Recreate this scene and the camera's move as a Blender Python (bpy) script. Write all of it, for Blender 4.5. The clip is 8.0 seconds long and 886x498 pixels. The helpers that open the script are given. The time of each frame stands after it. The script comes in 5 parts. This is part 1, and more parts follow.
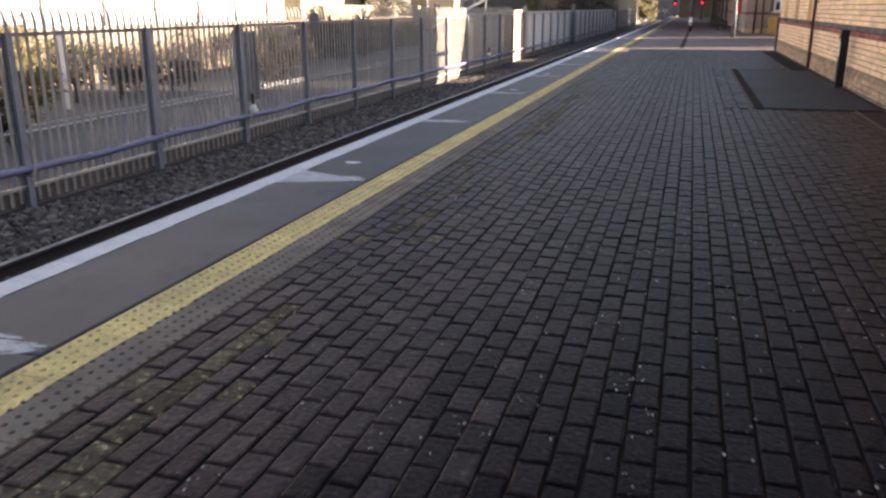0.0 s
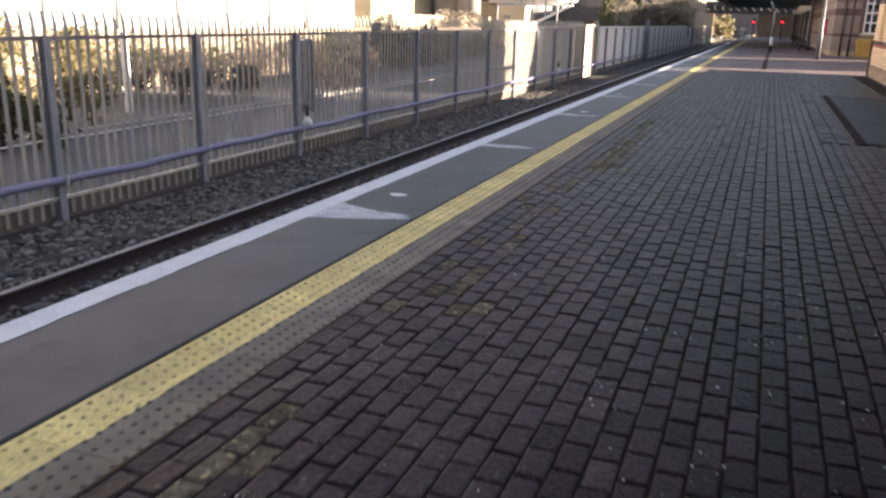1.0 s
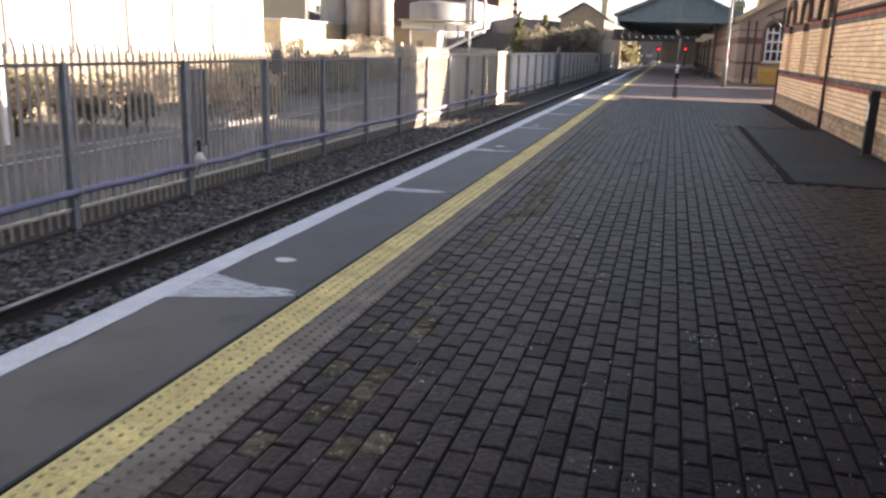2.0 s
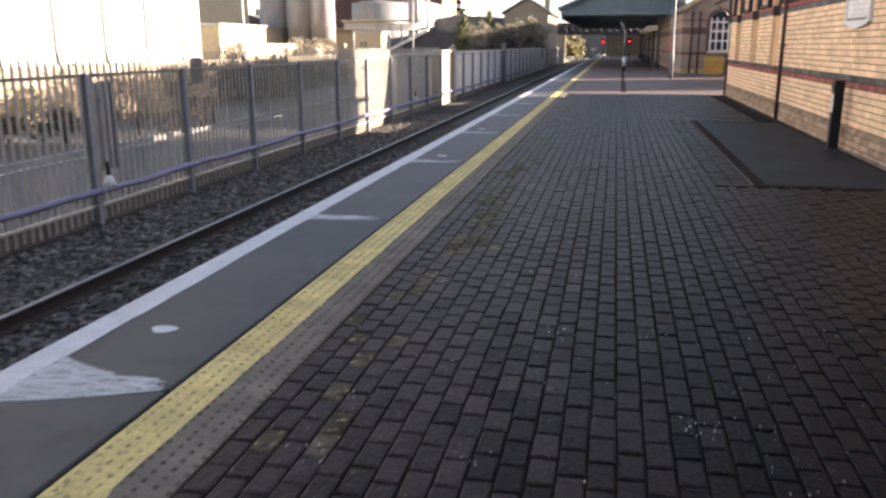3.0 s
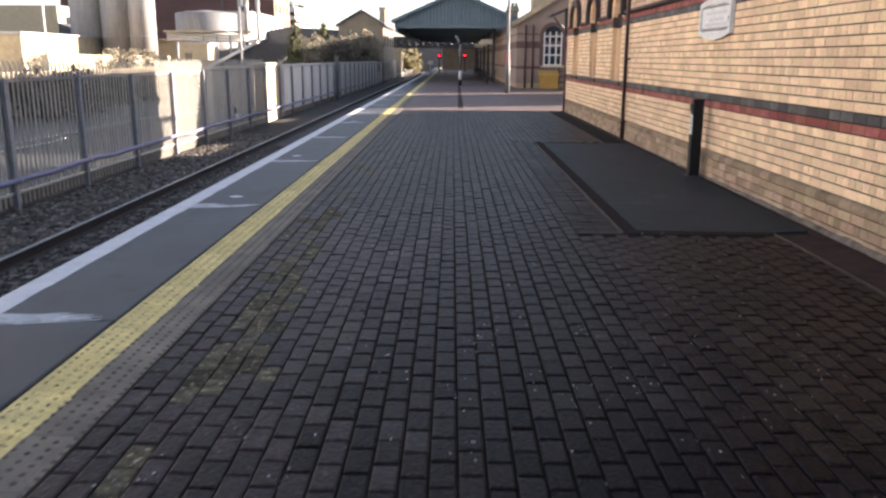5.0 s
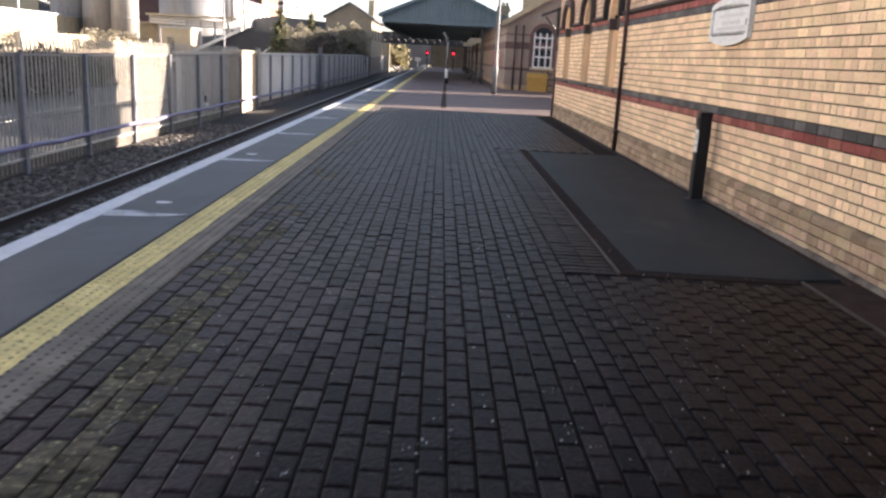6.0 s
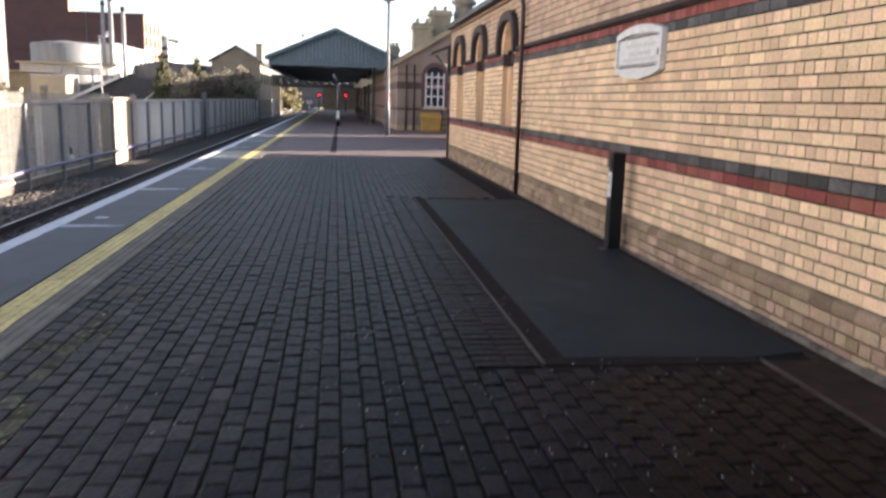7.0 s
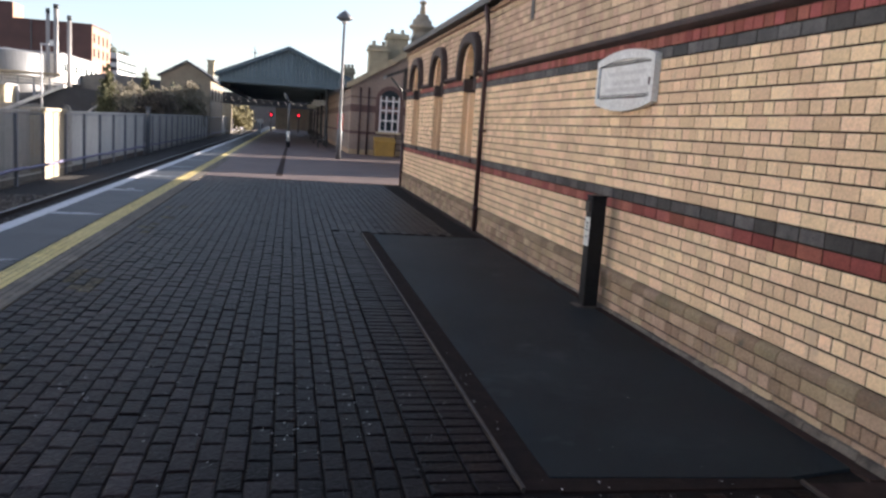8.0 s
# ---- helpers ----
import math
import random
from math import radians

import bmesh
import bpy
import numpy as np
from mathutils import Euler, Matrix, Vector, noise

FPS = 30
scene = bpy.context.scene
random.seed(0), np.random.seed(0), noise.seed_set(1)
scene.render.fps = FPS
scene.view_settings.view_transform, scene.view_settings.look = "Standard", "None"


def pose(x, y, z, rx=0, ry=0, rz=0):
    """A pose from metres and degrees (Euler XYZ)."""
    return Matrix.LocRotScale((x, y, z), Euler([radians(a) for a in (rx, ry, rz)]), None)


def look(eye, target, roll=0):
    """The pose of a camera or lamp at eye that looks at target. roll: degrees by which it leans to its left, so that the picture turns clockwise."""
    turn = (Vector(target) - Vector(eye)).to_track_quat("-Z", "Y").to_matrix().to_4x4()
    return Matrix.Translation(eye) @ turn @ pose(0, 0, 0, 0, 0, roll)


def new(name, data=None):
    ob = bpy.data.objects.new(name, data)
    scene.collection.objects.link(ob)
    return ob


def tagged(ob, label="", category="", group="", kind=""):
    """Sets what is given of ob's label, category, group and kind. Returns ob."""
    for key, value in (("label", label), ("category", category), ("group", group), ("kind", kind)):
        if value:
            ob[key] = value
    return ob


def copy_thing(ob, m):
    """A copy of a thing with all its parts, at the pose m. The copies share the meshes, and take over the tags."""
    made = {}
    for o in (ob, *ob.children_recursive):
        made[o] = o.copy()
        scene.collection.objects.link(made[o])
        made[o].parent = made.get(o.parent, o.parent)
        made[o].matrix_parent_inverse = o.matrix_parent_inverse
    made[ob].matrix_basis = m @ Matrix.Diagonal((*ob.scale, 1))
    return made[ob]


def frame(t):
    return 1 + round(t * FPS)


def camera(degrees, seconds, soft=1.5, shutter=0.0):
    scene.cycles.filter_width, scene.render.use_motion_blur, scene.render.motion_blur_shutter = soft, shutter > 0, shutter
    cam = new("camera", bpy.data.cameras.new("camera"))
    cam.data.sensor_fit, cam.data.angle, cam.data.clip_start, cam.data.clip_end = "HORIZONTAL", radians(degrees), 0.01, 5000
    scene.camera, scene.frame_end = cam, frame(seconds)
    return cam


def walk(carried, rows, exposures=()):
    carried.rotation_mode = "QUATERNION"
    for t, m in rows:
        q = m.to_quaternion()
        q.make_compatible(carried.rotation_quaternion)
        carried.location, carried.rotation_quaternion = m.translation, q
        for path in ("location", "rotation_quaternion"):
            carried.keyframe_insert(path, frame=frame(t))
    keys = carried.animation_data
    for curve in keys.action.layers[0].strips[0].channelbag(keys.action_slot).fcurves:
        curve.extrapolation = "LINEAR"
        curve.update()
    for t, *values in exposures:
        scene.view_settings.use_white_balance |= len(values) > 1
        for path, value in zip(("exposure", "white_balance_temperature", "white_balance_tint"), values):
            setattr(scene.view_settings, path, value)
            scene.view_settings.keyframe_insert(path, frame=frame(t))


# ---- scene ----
cam = camera(57.7, 8.0, 2.45, 0.5)
PATH = [
    (0, (0.42, 0.779, 1.434), (-0.13, 2.614, 0.86), -0.2),
    (0.5, (0.366, 1.282, 1.444), (-0.259, 3.093, 0.87), -0.4),
    (1, (0.163, 1.764, 1.466), (-0.528, 3.558, 0.914), 1.4),
    (1.5, (0.05, 2.383, 1.505), (-0.613, 4.196, 0.981), -0.6),
    (2, (-0.096, 2.842, 1.527), (-0.6, 4.714, 1.036), 1.8),
    (3.5, (-0.225, 4.707, 1.557), (-0.54, 6.62, 1.067), -1.3),
    (4, (-0.236, 5.305, 1.54), (-0.375, 7.246, 1.078), -0.1),
    (5.5, (-0.09, 7.094, 1.52), (-0.088, 9.04, 1.059), 0.8),
    (6, (-0.011, 7.813, 1.493), (0.016, 9.758, 1.029), 3.1),
    (6.5, (0.039, 8.445, 1.503), (0.152, 10.392, 1.06), 3.3),
    (7, (0.166, 9.157, 1.5), (0.432, 11.106, 1.14), 1.6),
    (7.5, (0.212, 9.778, 1.513), (0.561, 11.731, 1.262), 4.2),
    (8, (0.326, 10.398, 1.522), (0.713, 12.339, 1.228), 3.9),
]
walk(cam, [(t, look(eye, target, roll)) for t, eye, target, roll in PATH], exposures=[(0.0, 2.45, 6600, 21), (0.5, 2.70, 6700, 21), (1.0, 2.65, 6700, 20), (3.5, 2.55, 6450, 19), (6.0, 2.55, 6250, 18), (6.6, 2.55, 6200, 18), (7.5, 2.18, 5980, 16), (8.0, 2.05, 5900, 16)])

# ---- daylight: a low winter sun over the station roof, ahead and to the right ----
SUN_EL, SUN_SLOPE = 14.5, 0.35
sun_az = math.atan2(SUN_SLOPE, 1.0)
el = radians(SUN_EL)
sun_way = Vector((math.cos(el) * math.cos(sun_az), math.cos(el) * math.sin(sun_az), math.sin(el)))
sun_ob = new("sun", bpy.data.lights.new("sun", "SUN"))
sun_ob.data.energy, sun_ob.data.angle, sun_ob.data.color = 5.0, radians(0.6), (1.0, 0.85, 0.66)
sun_ob.matrix_world = look((60, 40, 40), Vector((60, 40, 40)) - sun_way)
world = bpy.data.worlds.new("sky")
scene.world = world
world.use_nodes = True
wn = world.node_tree.nodes
sky = wn.new("ShaderNodeTexSky")
sky.sky_type, sky.sun_disc = "NISHITA", False
sky.sun_elevation, sky.sun_rotation = el, math.pi / 2 - sun_az
sky.air_density, sky.dust_density, sky.ozone_density = 1.0, 0.6, 1.5
haze = wn.new("ShaderNodeHueSaturation")      # thin high haze
haze.inputs["Saturation"].default_value = 0.6
world.node_tree.links.new(sky.outputs[0], haze.inputs["Color"])
world.node_tree.links.new(haze.outputs[0], wn["Background"].inputs[0])
wn["Background"].inputs[1].default_value = 0.062


# ---- materials ----
def mat(name, a, b=None, rough=0.8, metal=0.0, scale=6.0, fine=60.0, bump=0.3, depth=0.01, vary=0.0, spec=0.5,
        spots=None, spot_scale=3.0, spot_at=0.6, aniso=(1, 1, 1), grit=0.2, hue=0.0):
    """Two colours mixed by broad noise, broken by fine grain; vary: change of value from piece to piece; spots: a third colour in patches."""
    m = bpy.data.materials.new(name)
    m.use_nodes = True
    nt = m.node_tree
    nd, ln = nt.nodes, nt.links.new
    bsdf = nd["Principled BSDF"]
    b = b or tuple(c * 0.7 for c in a)
    geo = nd.new("ShaderNodeNewGeometry")
    mp = nd.new("ShaderNodeMapping")
    mp.inputs["Scale"].default_value = aniso
    ln(geo.outputs["Position"], mp.inputs["Vector"])

    def noise_of(s, detail=4.0, r=0.6):
        n = nd.new("ShaderNodeTexNoise")
        n.inputs["Scale"].default_value, n.inputs["Detail"].default_value, n.inputs["Roughness"].default_value = s, detail, r
        ln(mp.outputs[0], n.inputs["Vector"])
        return n.outputs["Fac"]

    def ramp(x, lo, hi):
        r = nd.new("ShaderNodeMapRange")
        r.inputs["From Min"].default_value, r.inputs["From Max"].default_value = lo, hi
        ln(x, r.inputs["Value"])
        return r.outputs[0]

    def mix(fac, c1, c2, mode="MIX"):
        x = nd.new("ShaderNodeMix")
        x.data_type, x.blend_type = "RGBA", mode
        for sock, v in ((x.inputs["Factor"], fac), (x.inputs["A"], c1), (x.inputs["B"], c2)):
            if isinstance(v, (int, float)):
                sock.default_value = v
            elif isinstance(v, tuple):
                sock.default_value = (*v, 1)
            else:
                ln(v, sock)
        return x.outputs["Result"]

    col = mix(ramp(noise_of(scale), 0.3, 0.7), a, b)
    grain = noise_of(fine, 3.0)
    g = nd.new("ShaderNodeHueSaturation")
    ln(col, g.inputs["Color"])
    val = nd.new("ShaderNodeMapRange")
    val.inputs["To Min"].default_value, val.inputs["To Max"].default_value = 1 - grit, 1 + grit
    val.inputs["From Min"].default_value, val.inputs["From Max"].default_value = 0.3, 0.7
    ln(grain, val.inputs["Value"])
    ln(val.outputs[0], g.inputs["Value"])
    col = g.outputs[0]
    if vary:
        oi = nd.new("ShaderNodeObjectInfo")
        add = nd.new("ShaderNodeMath")
        add.operation = "ADD"
        ln(oi.outputs["Random"], add.inputs[0])
        ln(geo.outputs["Random Per Island"], add.inputs[1])
        fr = nd.new("ShaderNodeMath")
        fr.operation = "FRACT"
        ln(add.outputs[0], fr.inputs[0])
        v2 = nd.new("ShaderNodeMapRange")
        v2.inputs["To Min"].default_value, v2.inputs["To Max"].default_value = 1 - vary, 1 + vary
        ln(fr.outputs[0], v2.inputs["Value"])
        h2 = nd.new("ShaderNodeHueSaturation")
        ln(col, h2.inputs["Color"])
        ln(v2.outputs[0], h2.inputs["Value"])
        s2 = nd.new("ShaderNodeMath")
        s2.operation = "MULTIPLY_ADD"
        ln(fr.outputs[0], s2.inputs[0])
        s2.inputs[1].default_value, s2.inputs[2].default_value = -0.3 * vary, 1 + 0.15 * vary
        ln(s2.outputs[0], h2.inputs["Saturation"])
        if hue:
            k7 = nd.new("ShaderNodeMath")
            k7.operation = "MULTIPLY"
            k7.inputs[1].default_value = 7.31
            ln(fr.outputs[0], k7.inputs[0])
            f7 = nd.new("ShaderNodeMath")
            f7.operation = "FRACT"
            ln(k7.outputs[0], f7.inputs[0])
            hm = nd.new("ShaderNodeMapRange")
            hm.inputs["To Min"].default_value, hm.inputs["To Max"].default_value = 0.5 - hue, 0.5 + hue
            ln(f7.outputs[0], hm.inputs["Value"])
            ln(hm.outputs[0], h2.inputs["Hue"])
        col = h2.outputs[0]
    if spots:
        col = mix(ramp(noise_of(spot_scale, 6.0, 0.7), spot_at, spot_at + 0.08), col, spots)
    ln(col, bsdf.inputs["Base Color"])
    bsdf.inputs["Roughness"].default_value = rough
    bsdf.inputs["Metallic"].default_value = metal
    bsdf.inputs["Specular IOR Level"].default_value = spec
    if bump:
        bp = nd.new("ShaderNodeBump")
        bp.inputs["Strength"].default_value, bp.inputs["Distance"].default_value = bump, depth
        ln(grain, bp.inputs["Height"])
        ln(bp.outputs[0], bsdf.inputs["Normal"])
    return m


def glow(name, color, strength):
    m = bpy.data.materials.new(name)
    m.use_nodes = True
    b = m.node_tree.nodes["Principled BSDF"]
    b.inputs["Base Color"].default_value = (*color, 1)
    b.inputs["Emission Color"].default_value = (*color, 1)
    b.inputs["Emission Strength"].default_value = strength
    return m


M_YELLOW_BRICK = mat("yellow_brick", (0.83, 0.605, 0.375), (0.70, 0.49, 0.31), 0.75, scale=1.6, fine=55, bump=0.5, depth=0.008, vary=0.16, spec=0.3, spots=(0.60, 0.435, 0.285), spot_scale=2.2, spot_at=0.6, hue=0.008, grit=0.16)
M_PLINTH_BRICK = mat("plinth_brick", (0.42, 0.302, 0.195), (0.295, 0.205, 0.132), 0.85, scale=2.5, fine=50, bump=0.4, depth=0.007, vary=0.28, spec=0.3, spots=(0.26, 0.19, 0.135), spot_scale=3.2, spot_at=0.56, hue=0.015)
# Darker, pinker brick for the courses above the string course.
M_UPPER_BRICK = mat("darker_upper_brick", (0.60, 0.435, 0.295), (0.49, 0.345, 0.24), 0.8, scale=1.4, fine=55, bump=0.5, depth=0.008, vary=0.18, spec=0.3, spots=(0.40, 0.285, 0.21), spot_scale=2.6, spot_at=0.56, hue=0.012)
M_CORBEL = mat("soiled_corbel_brick", (0.32, 0.235, 0.148), (0.215, 0.158, 0.102), 0.9, scale=2.2, fine=50, bump=0.4, depth=0.006, vary=0.2, spec=0.25, spots=(0.16, 0.128, 0.088), spot_scale=5, spot_at=0.58, hue=0.012)
M_MOULD = mat("dark_moulded_brick", (0.074, 0.050, 0.046), (0.046, 0.035, 0.034), 0.7, scale=4, fine=50, bump=0.3, depth=0.006, vary=0.2, spec=0.3)
M_RED_BRICK = mat("red_brick", (0.31, 0.088, 0.064), (0.21, 0.058, 0.046), 0.7, scale=5, fine=60, bump=0.3, depth=0.006, vary=0.3, spec=0.3, hue=0.01)
M_BLUE_BRICK = mat("blue_black_brick", (0.082, 0.078, 0.074), (0.034, 0.033, 0.035), 0.6, scale=9, fine=60, bump=0.3, depth=0.006, vary=0.55, spec=0.4, spots=(0.022, 0.022, 0.023), spot_scale=14, spot_at=0.6)
M_MORTAR = mat("dark_mortar", (0.040, 0.027, 0.018), (0.022, 0.016, 0.012), 0.95, scale=3, fine=90, bump=0.4, spec=0.1)
# Dark, middle and pale paver tones; their mix paints the skylight's falloff.
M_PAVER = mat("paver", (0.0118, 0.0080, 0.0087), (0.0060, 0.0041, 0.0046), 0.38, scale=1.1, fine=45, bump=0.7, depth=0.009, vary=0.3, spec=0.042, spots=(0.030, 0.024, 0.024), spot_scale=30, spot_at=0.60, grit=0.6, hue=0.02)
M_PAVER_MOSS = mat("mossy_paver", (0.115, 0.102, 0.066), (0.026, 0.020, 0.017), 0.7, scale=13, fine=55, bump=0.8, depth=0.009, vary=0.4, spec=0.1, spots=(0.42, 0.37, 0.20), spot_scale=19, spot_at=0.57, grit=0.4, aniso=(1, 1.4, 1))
M_PAVER_MID = mat("paver_half_lit_tone", (0.0205, 0.0138, 0.0139), (0.0106, 0.0071, 0.0073), 0.42, scale=2, fine=42, bump=0.75, depth=0.009, vary=0.3, spec=0.06, spots=(0.052, 0.042, 0.039), spot_scale=30, spot_at=0.60, grit=0.5, hue=0.02)
M_PAVER_LIT = mat("paver_lit_tone", (0.036, 0.0248, 0.0238), (0.0195, 0.0133, 0.0131), 0.45, scale=3, fine=40, bump=0.8, depth=0.009, vary=0.35, spec=0.1, spots=(0.105, 0.086, 0.070), spot_scale=26, spot_at=0.59, grit=0.45, hue=0.02)
M_JOINT = mat("paver_joint", (0.013, 0.011, 0.011), (0.02, 0.017, 0.015), 0.95, scale=3, fine=120, bump=0.5, spec=0.1)
M_GRIT = mat("grit", (0.45, 0.44, 0.42), (0.3, 0.3, 0.3), 0.7, bump=0, vary=0.3)
M_ASPHALT = mat("asphalt", (0.0230, 0.0335, 0.0395), (0.0115, 0.0170, 0.0205), 0.55, scale=0.7, fine=150, bump=0.6, depth=0.005, spec=0.06, spots=(0.036, 0.046, 0.050), spot_scale=1.3, spot_at=0.58, grit=0.4)
# Much lighter than the near pavers; sun-band brightness is put into this colour.
M_FAR_PAVING = mat("far_paving", (0.19, 0.146, 0.132), (0.125, 0.098, 0.091), 0.6, scale=0.8, fine=20, bump=0.4, spec=0.12, vary=0.2)
M_COPING = mat("coping_concrete", (0.050, 0.054, 0.059), (0.028, 0.0305, 0.035), 0.55, scale=1.3, fine=110, bump=0.4, depth=0.005, vary=0.1, spec=0.35, spots=(0.026, 0.0275, 0.030), spot_scale=2.3, spot_at=0.55, grit=0.3)
M_WHITE_LINE = mat("white_paint", (0.58, 0.59, 0.61), (0.47, 0.48, 0.50), 0.55, scale=5, fine=60, bump=0.3, depth=0.004, spots=(0.26, 0.265, 0.27), spot_scale=7, spot_at=0.66)
M_WORN_WHITE = mat("worn_white_paint", (0.50, 0.52, 0.55), (0.30, 0.315, 0.335), 0.6, scale=9, fine=60, bump=0.3, depth=0.004, spots=(0.10, 0.104, 0.108), spot_scale=11, spot_at=0.53, aniso=(0.6, 2.6, 1), grit=0.3)
M_TACTILE_YELLOW = mat("tactile_yellow", (0.70, 0.57, 0.20), (0.47, 0.38, 0.15), 0.7, scale=5, fine=70, bump=0.5, depth=0.006, vary=0.12, spots=(0.21, 0.172, 0.10), spot_scale=17, spot_at=0.58, grit=0.3)
M_TACTILE_BUFF = mat("tactile_buff", (0.20, 0.172, 0.130), (0.105, 0.090, 0.069), 0.8, scale=3, fine=80, bump=0.4, depth=0.005, vary=0.12, spots=(0.12, 0.10, 0.083), spot_scale=6, spot_at=0.58)
# Dome colours carry both wear and the small shadows about each dome.
M_DOME_Y = mat("yellow_dome_worn_shaded", (0.56, 0.44, 0.18), (0.12, 0.098, 0.06), 0.8, scale=11, fine=80, bump=0.3, vary=0.3)
M_DOME_B = mat("buff_dome_worn_shaded", (0.11, 0.092, 0.078), (0.045, 0.039, 0.034), 0.85, scale=7, fine=80, bump=0.3, vary=0.3)
M_BALLAST = mat("ballast", (0.165, 0.145, 0.127), (0.038, 0.033, 0.029), 0.9, scale=9, fine=50, bump=0.4, vary=0.65)
M_BED = mat("ballast_bed", (0.050, 0.046, 0.043), (0.025, 0.023, 0.022), 0.95, scale=16, fine=40, bump=1.0, depth=0.03)
M_RAIL_TOP = mat("polished_rail", (0.27, 0.265, 0.26), (0.18, 0.18, 0.18), 0.5, metal=1.0, bump=0.05)
M_RAIL_RUST = mat("rusty_rail", (0.040, 0.027, 0.021), (0.022, 0.017, 0.015), 0.85, scale=12, bump=0.4)
M_SLEEPER = mat("sleeper", (0.13, 0.125, 0.115), (0.08, 0.076, 0.07), 0.9, scale=5, bump=0.4)
M_GALV = mat("galvanised_steel", (0.42, 0.42, 0.43), (0.33, 0.33, 0.34), 0.5, metal=0.15, scale=7, fine=40, bump=0.15, vary=0.12)
M_PALE = mat("weathered_pale", (0.44, 0.41, 0.355), (0.32, 0.30, 0.26), 0.6, metal=0.1, scale=5, fine=40, bump=0.15, vary=0.16)
M_DUCT = mat("violet_duct", (0.20, 0.19, 0.30), (0.15, 0.145, 0.23), 0.5, scale=3, bump=0.1)
M_CONCRETE = mat("grey_concrete", (0.27, 0.268, 0.26), (0.20, 0.198, 0.19), 0.9, scale=1.2, fine=30, bump=0.3, spots=(0.17, 0.167, 0.16), spot_scale=2.2, spot_at=0.6)
M_CREAM = mat("cream_render", (0.46, 0.39, 0.27), (0.38, 0.32, 0.22), 0.85, scale=2, fine=40, bump=0.2, spots=(0.30, 0.255, 0.18), spot_scale=3, spot_at=0.6)
M_WHITE_CLAD = mat("white_cladding", (0.74, 0.72, 0.68), (0.64, 0.62, 0.58), 0.6, scale=0.5, fine=8, bump=0.1)
M_FILLET = mat("dirty_cement", (0.19, 0.16, 0.125), (0.05, 0.041, 0.034), 0.95, scale=7, fine=60, bump=0.5)
M_GREY_PLATE = mat("grey_plate", (0.13, 0.125, 0.12), (0.10, 0.10, 0.095), 0.5, scale=6, bump=0.1)
# Yellow brick darkened: the station house's shade is part of the colour.
M_SHADED_BRICK = mat("shaded_yellow_brick", (0.31, 0.240, 0.195), (0.23, 0.178, 0.147), 0.85, scale=1.0, fine=14, bump=0.3)
M_BAND = mat("brown_band_brick", (0.13, 0.075, 0.065), (0.10, 0.06, 0.055), 0.8, scale=4, fine=30, bump=0.2)
M_LAMP = mat("grey_lamp_paint", (0.12, 0.125, 0.135), (0.085, 0.09, 0.10), 0.5, scale=6, bump=0.1)
M_HOUSE = mat("darker_buff_stone", (0.31, 0.255, 0.185), (0.22, 0.18, 0.13), 0.9, scale=1.2, fine=10, bump=0.3)
M_STONE = mat("buff_stone", (0.48, 0.40, 0.26), (0.34, 0.28, 0.19), 0.9, scale=1.5, fine=12, bump=0.3, vary=0.2)
# Lighter copy of the works' red brick, with sunlight in the colour.
M_RED_WALL_SUNLIT = mat("red_brick_wall_sunlit", (0.40, 0.235, 0.16), (0.32, 0.185, 0.125), 0.85, scale=0.6, fine=14, bump=0.2)
M_DARK_PANE = mat("dark_window", (0.03, 0.03, 0.035), (0.02, 0.02, 0.022), 0.7, bump=0, spec=0.04)
M_PALE_WALL = mat("pale_concrete", (0.70, 0.685, 0.63), (0.56, 0.545, 0.50), 0.9, scale=0.9, fine=30, bump=0.3, spots=(0.36, 0.35, 0.325), spot_scale=1.6, spot_at=0.6, aniso=(1, 1, 0.5))
M_RED_WALL = mat("red_brick_wall", (0.115, 0.060, 0.053), (0.085, 0.046, 0.042), 0.85, scale=0.6, fine=14, bump=0.2)
M_SILO = mat("silo_metal", (0.40, 0.375, 0.35), (0.28, 0.26, 0.245), 0.5, metal=0.2, scale=0.8, fine=9, bump=0.1, aniso=(1, 1, 0.1))
M_SLATE = mat("slate", (0.085, 0.088, 0.095), (0.06, 0.062, 0.068), 0.6, scale=2, fine=25, bump=0.3, vary=0.15)
M_TEAL = mat("teal_boards", (0.12, 0.165, 0.19), (0.095, 0.135, 0.16), 0.6, scale=1, fine=15, bump=0.15, vary=0.1)
M_DARK_STEEL = mat("dark_steel", (0.035, 0.037, 0.04), (0.025, 0.026, 0.028), 0.5, metal=0.3, bump=0.1)
M_BLACK = mat("black_paint", (0.012, 0.012, 0.014), (0.008, 0.008, 0.009), 0.5, scale=9, fine=50, bump=0.1, spec=0.2)
M_LABEL = mat("white_label", (0.72, 0.71, 0.66), (0.62, 0.61, 0.57), 0.5, scale=20, bump=0)
M_INK = mat("ink", (0.06, 0.06, 0.06), None, 0.6, bump=0)
M_PLAQUE = mat("white_plaque", (0.70, 0.70, 0.68), (0.58, 0.58, 0.56), 0.5, scale=6, fine=40, bump=0.15, spots=(0.36, 0.34, 0.33), spot_scale=10, spot_at=0.66)
M_MAROON = mat("maroon_paint", (0.065, 0.026, 0.024), (0.045, 0.020, 0.019), 0.5, scale=8, bump=0.15)
M_IRON = mat("painted_iron", (0.05, 0.046, 0.045), (0.032, 0.03, 0.03), 0.5, scale=8, bump=0.2)
M_GRIT_BIN = mat("yellow_plastic", (0.46, 0.27, 0.055), (0.36, 0.21, 0.05), 0.5, scale=3, bump=0.1)
M_RED_PAINT = mat("red_paint", (0.42, 0.035, 0.03), None, 0.5, bump=0.05)
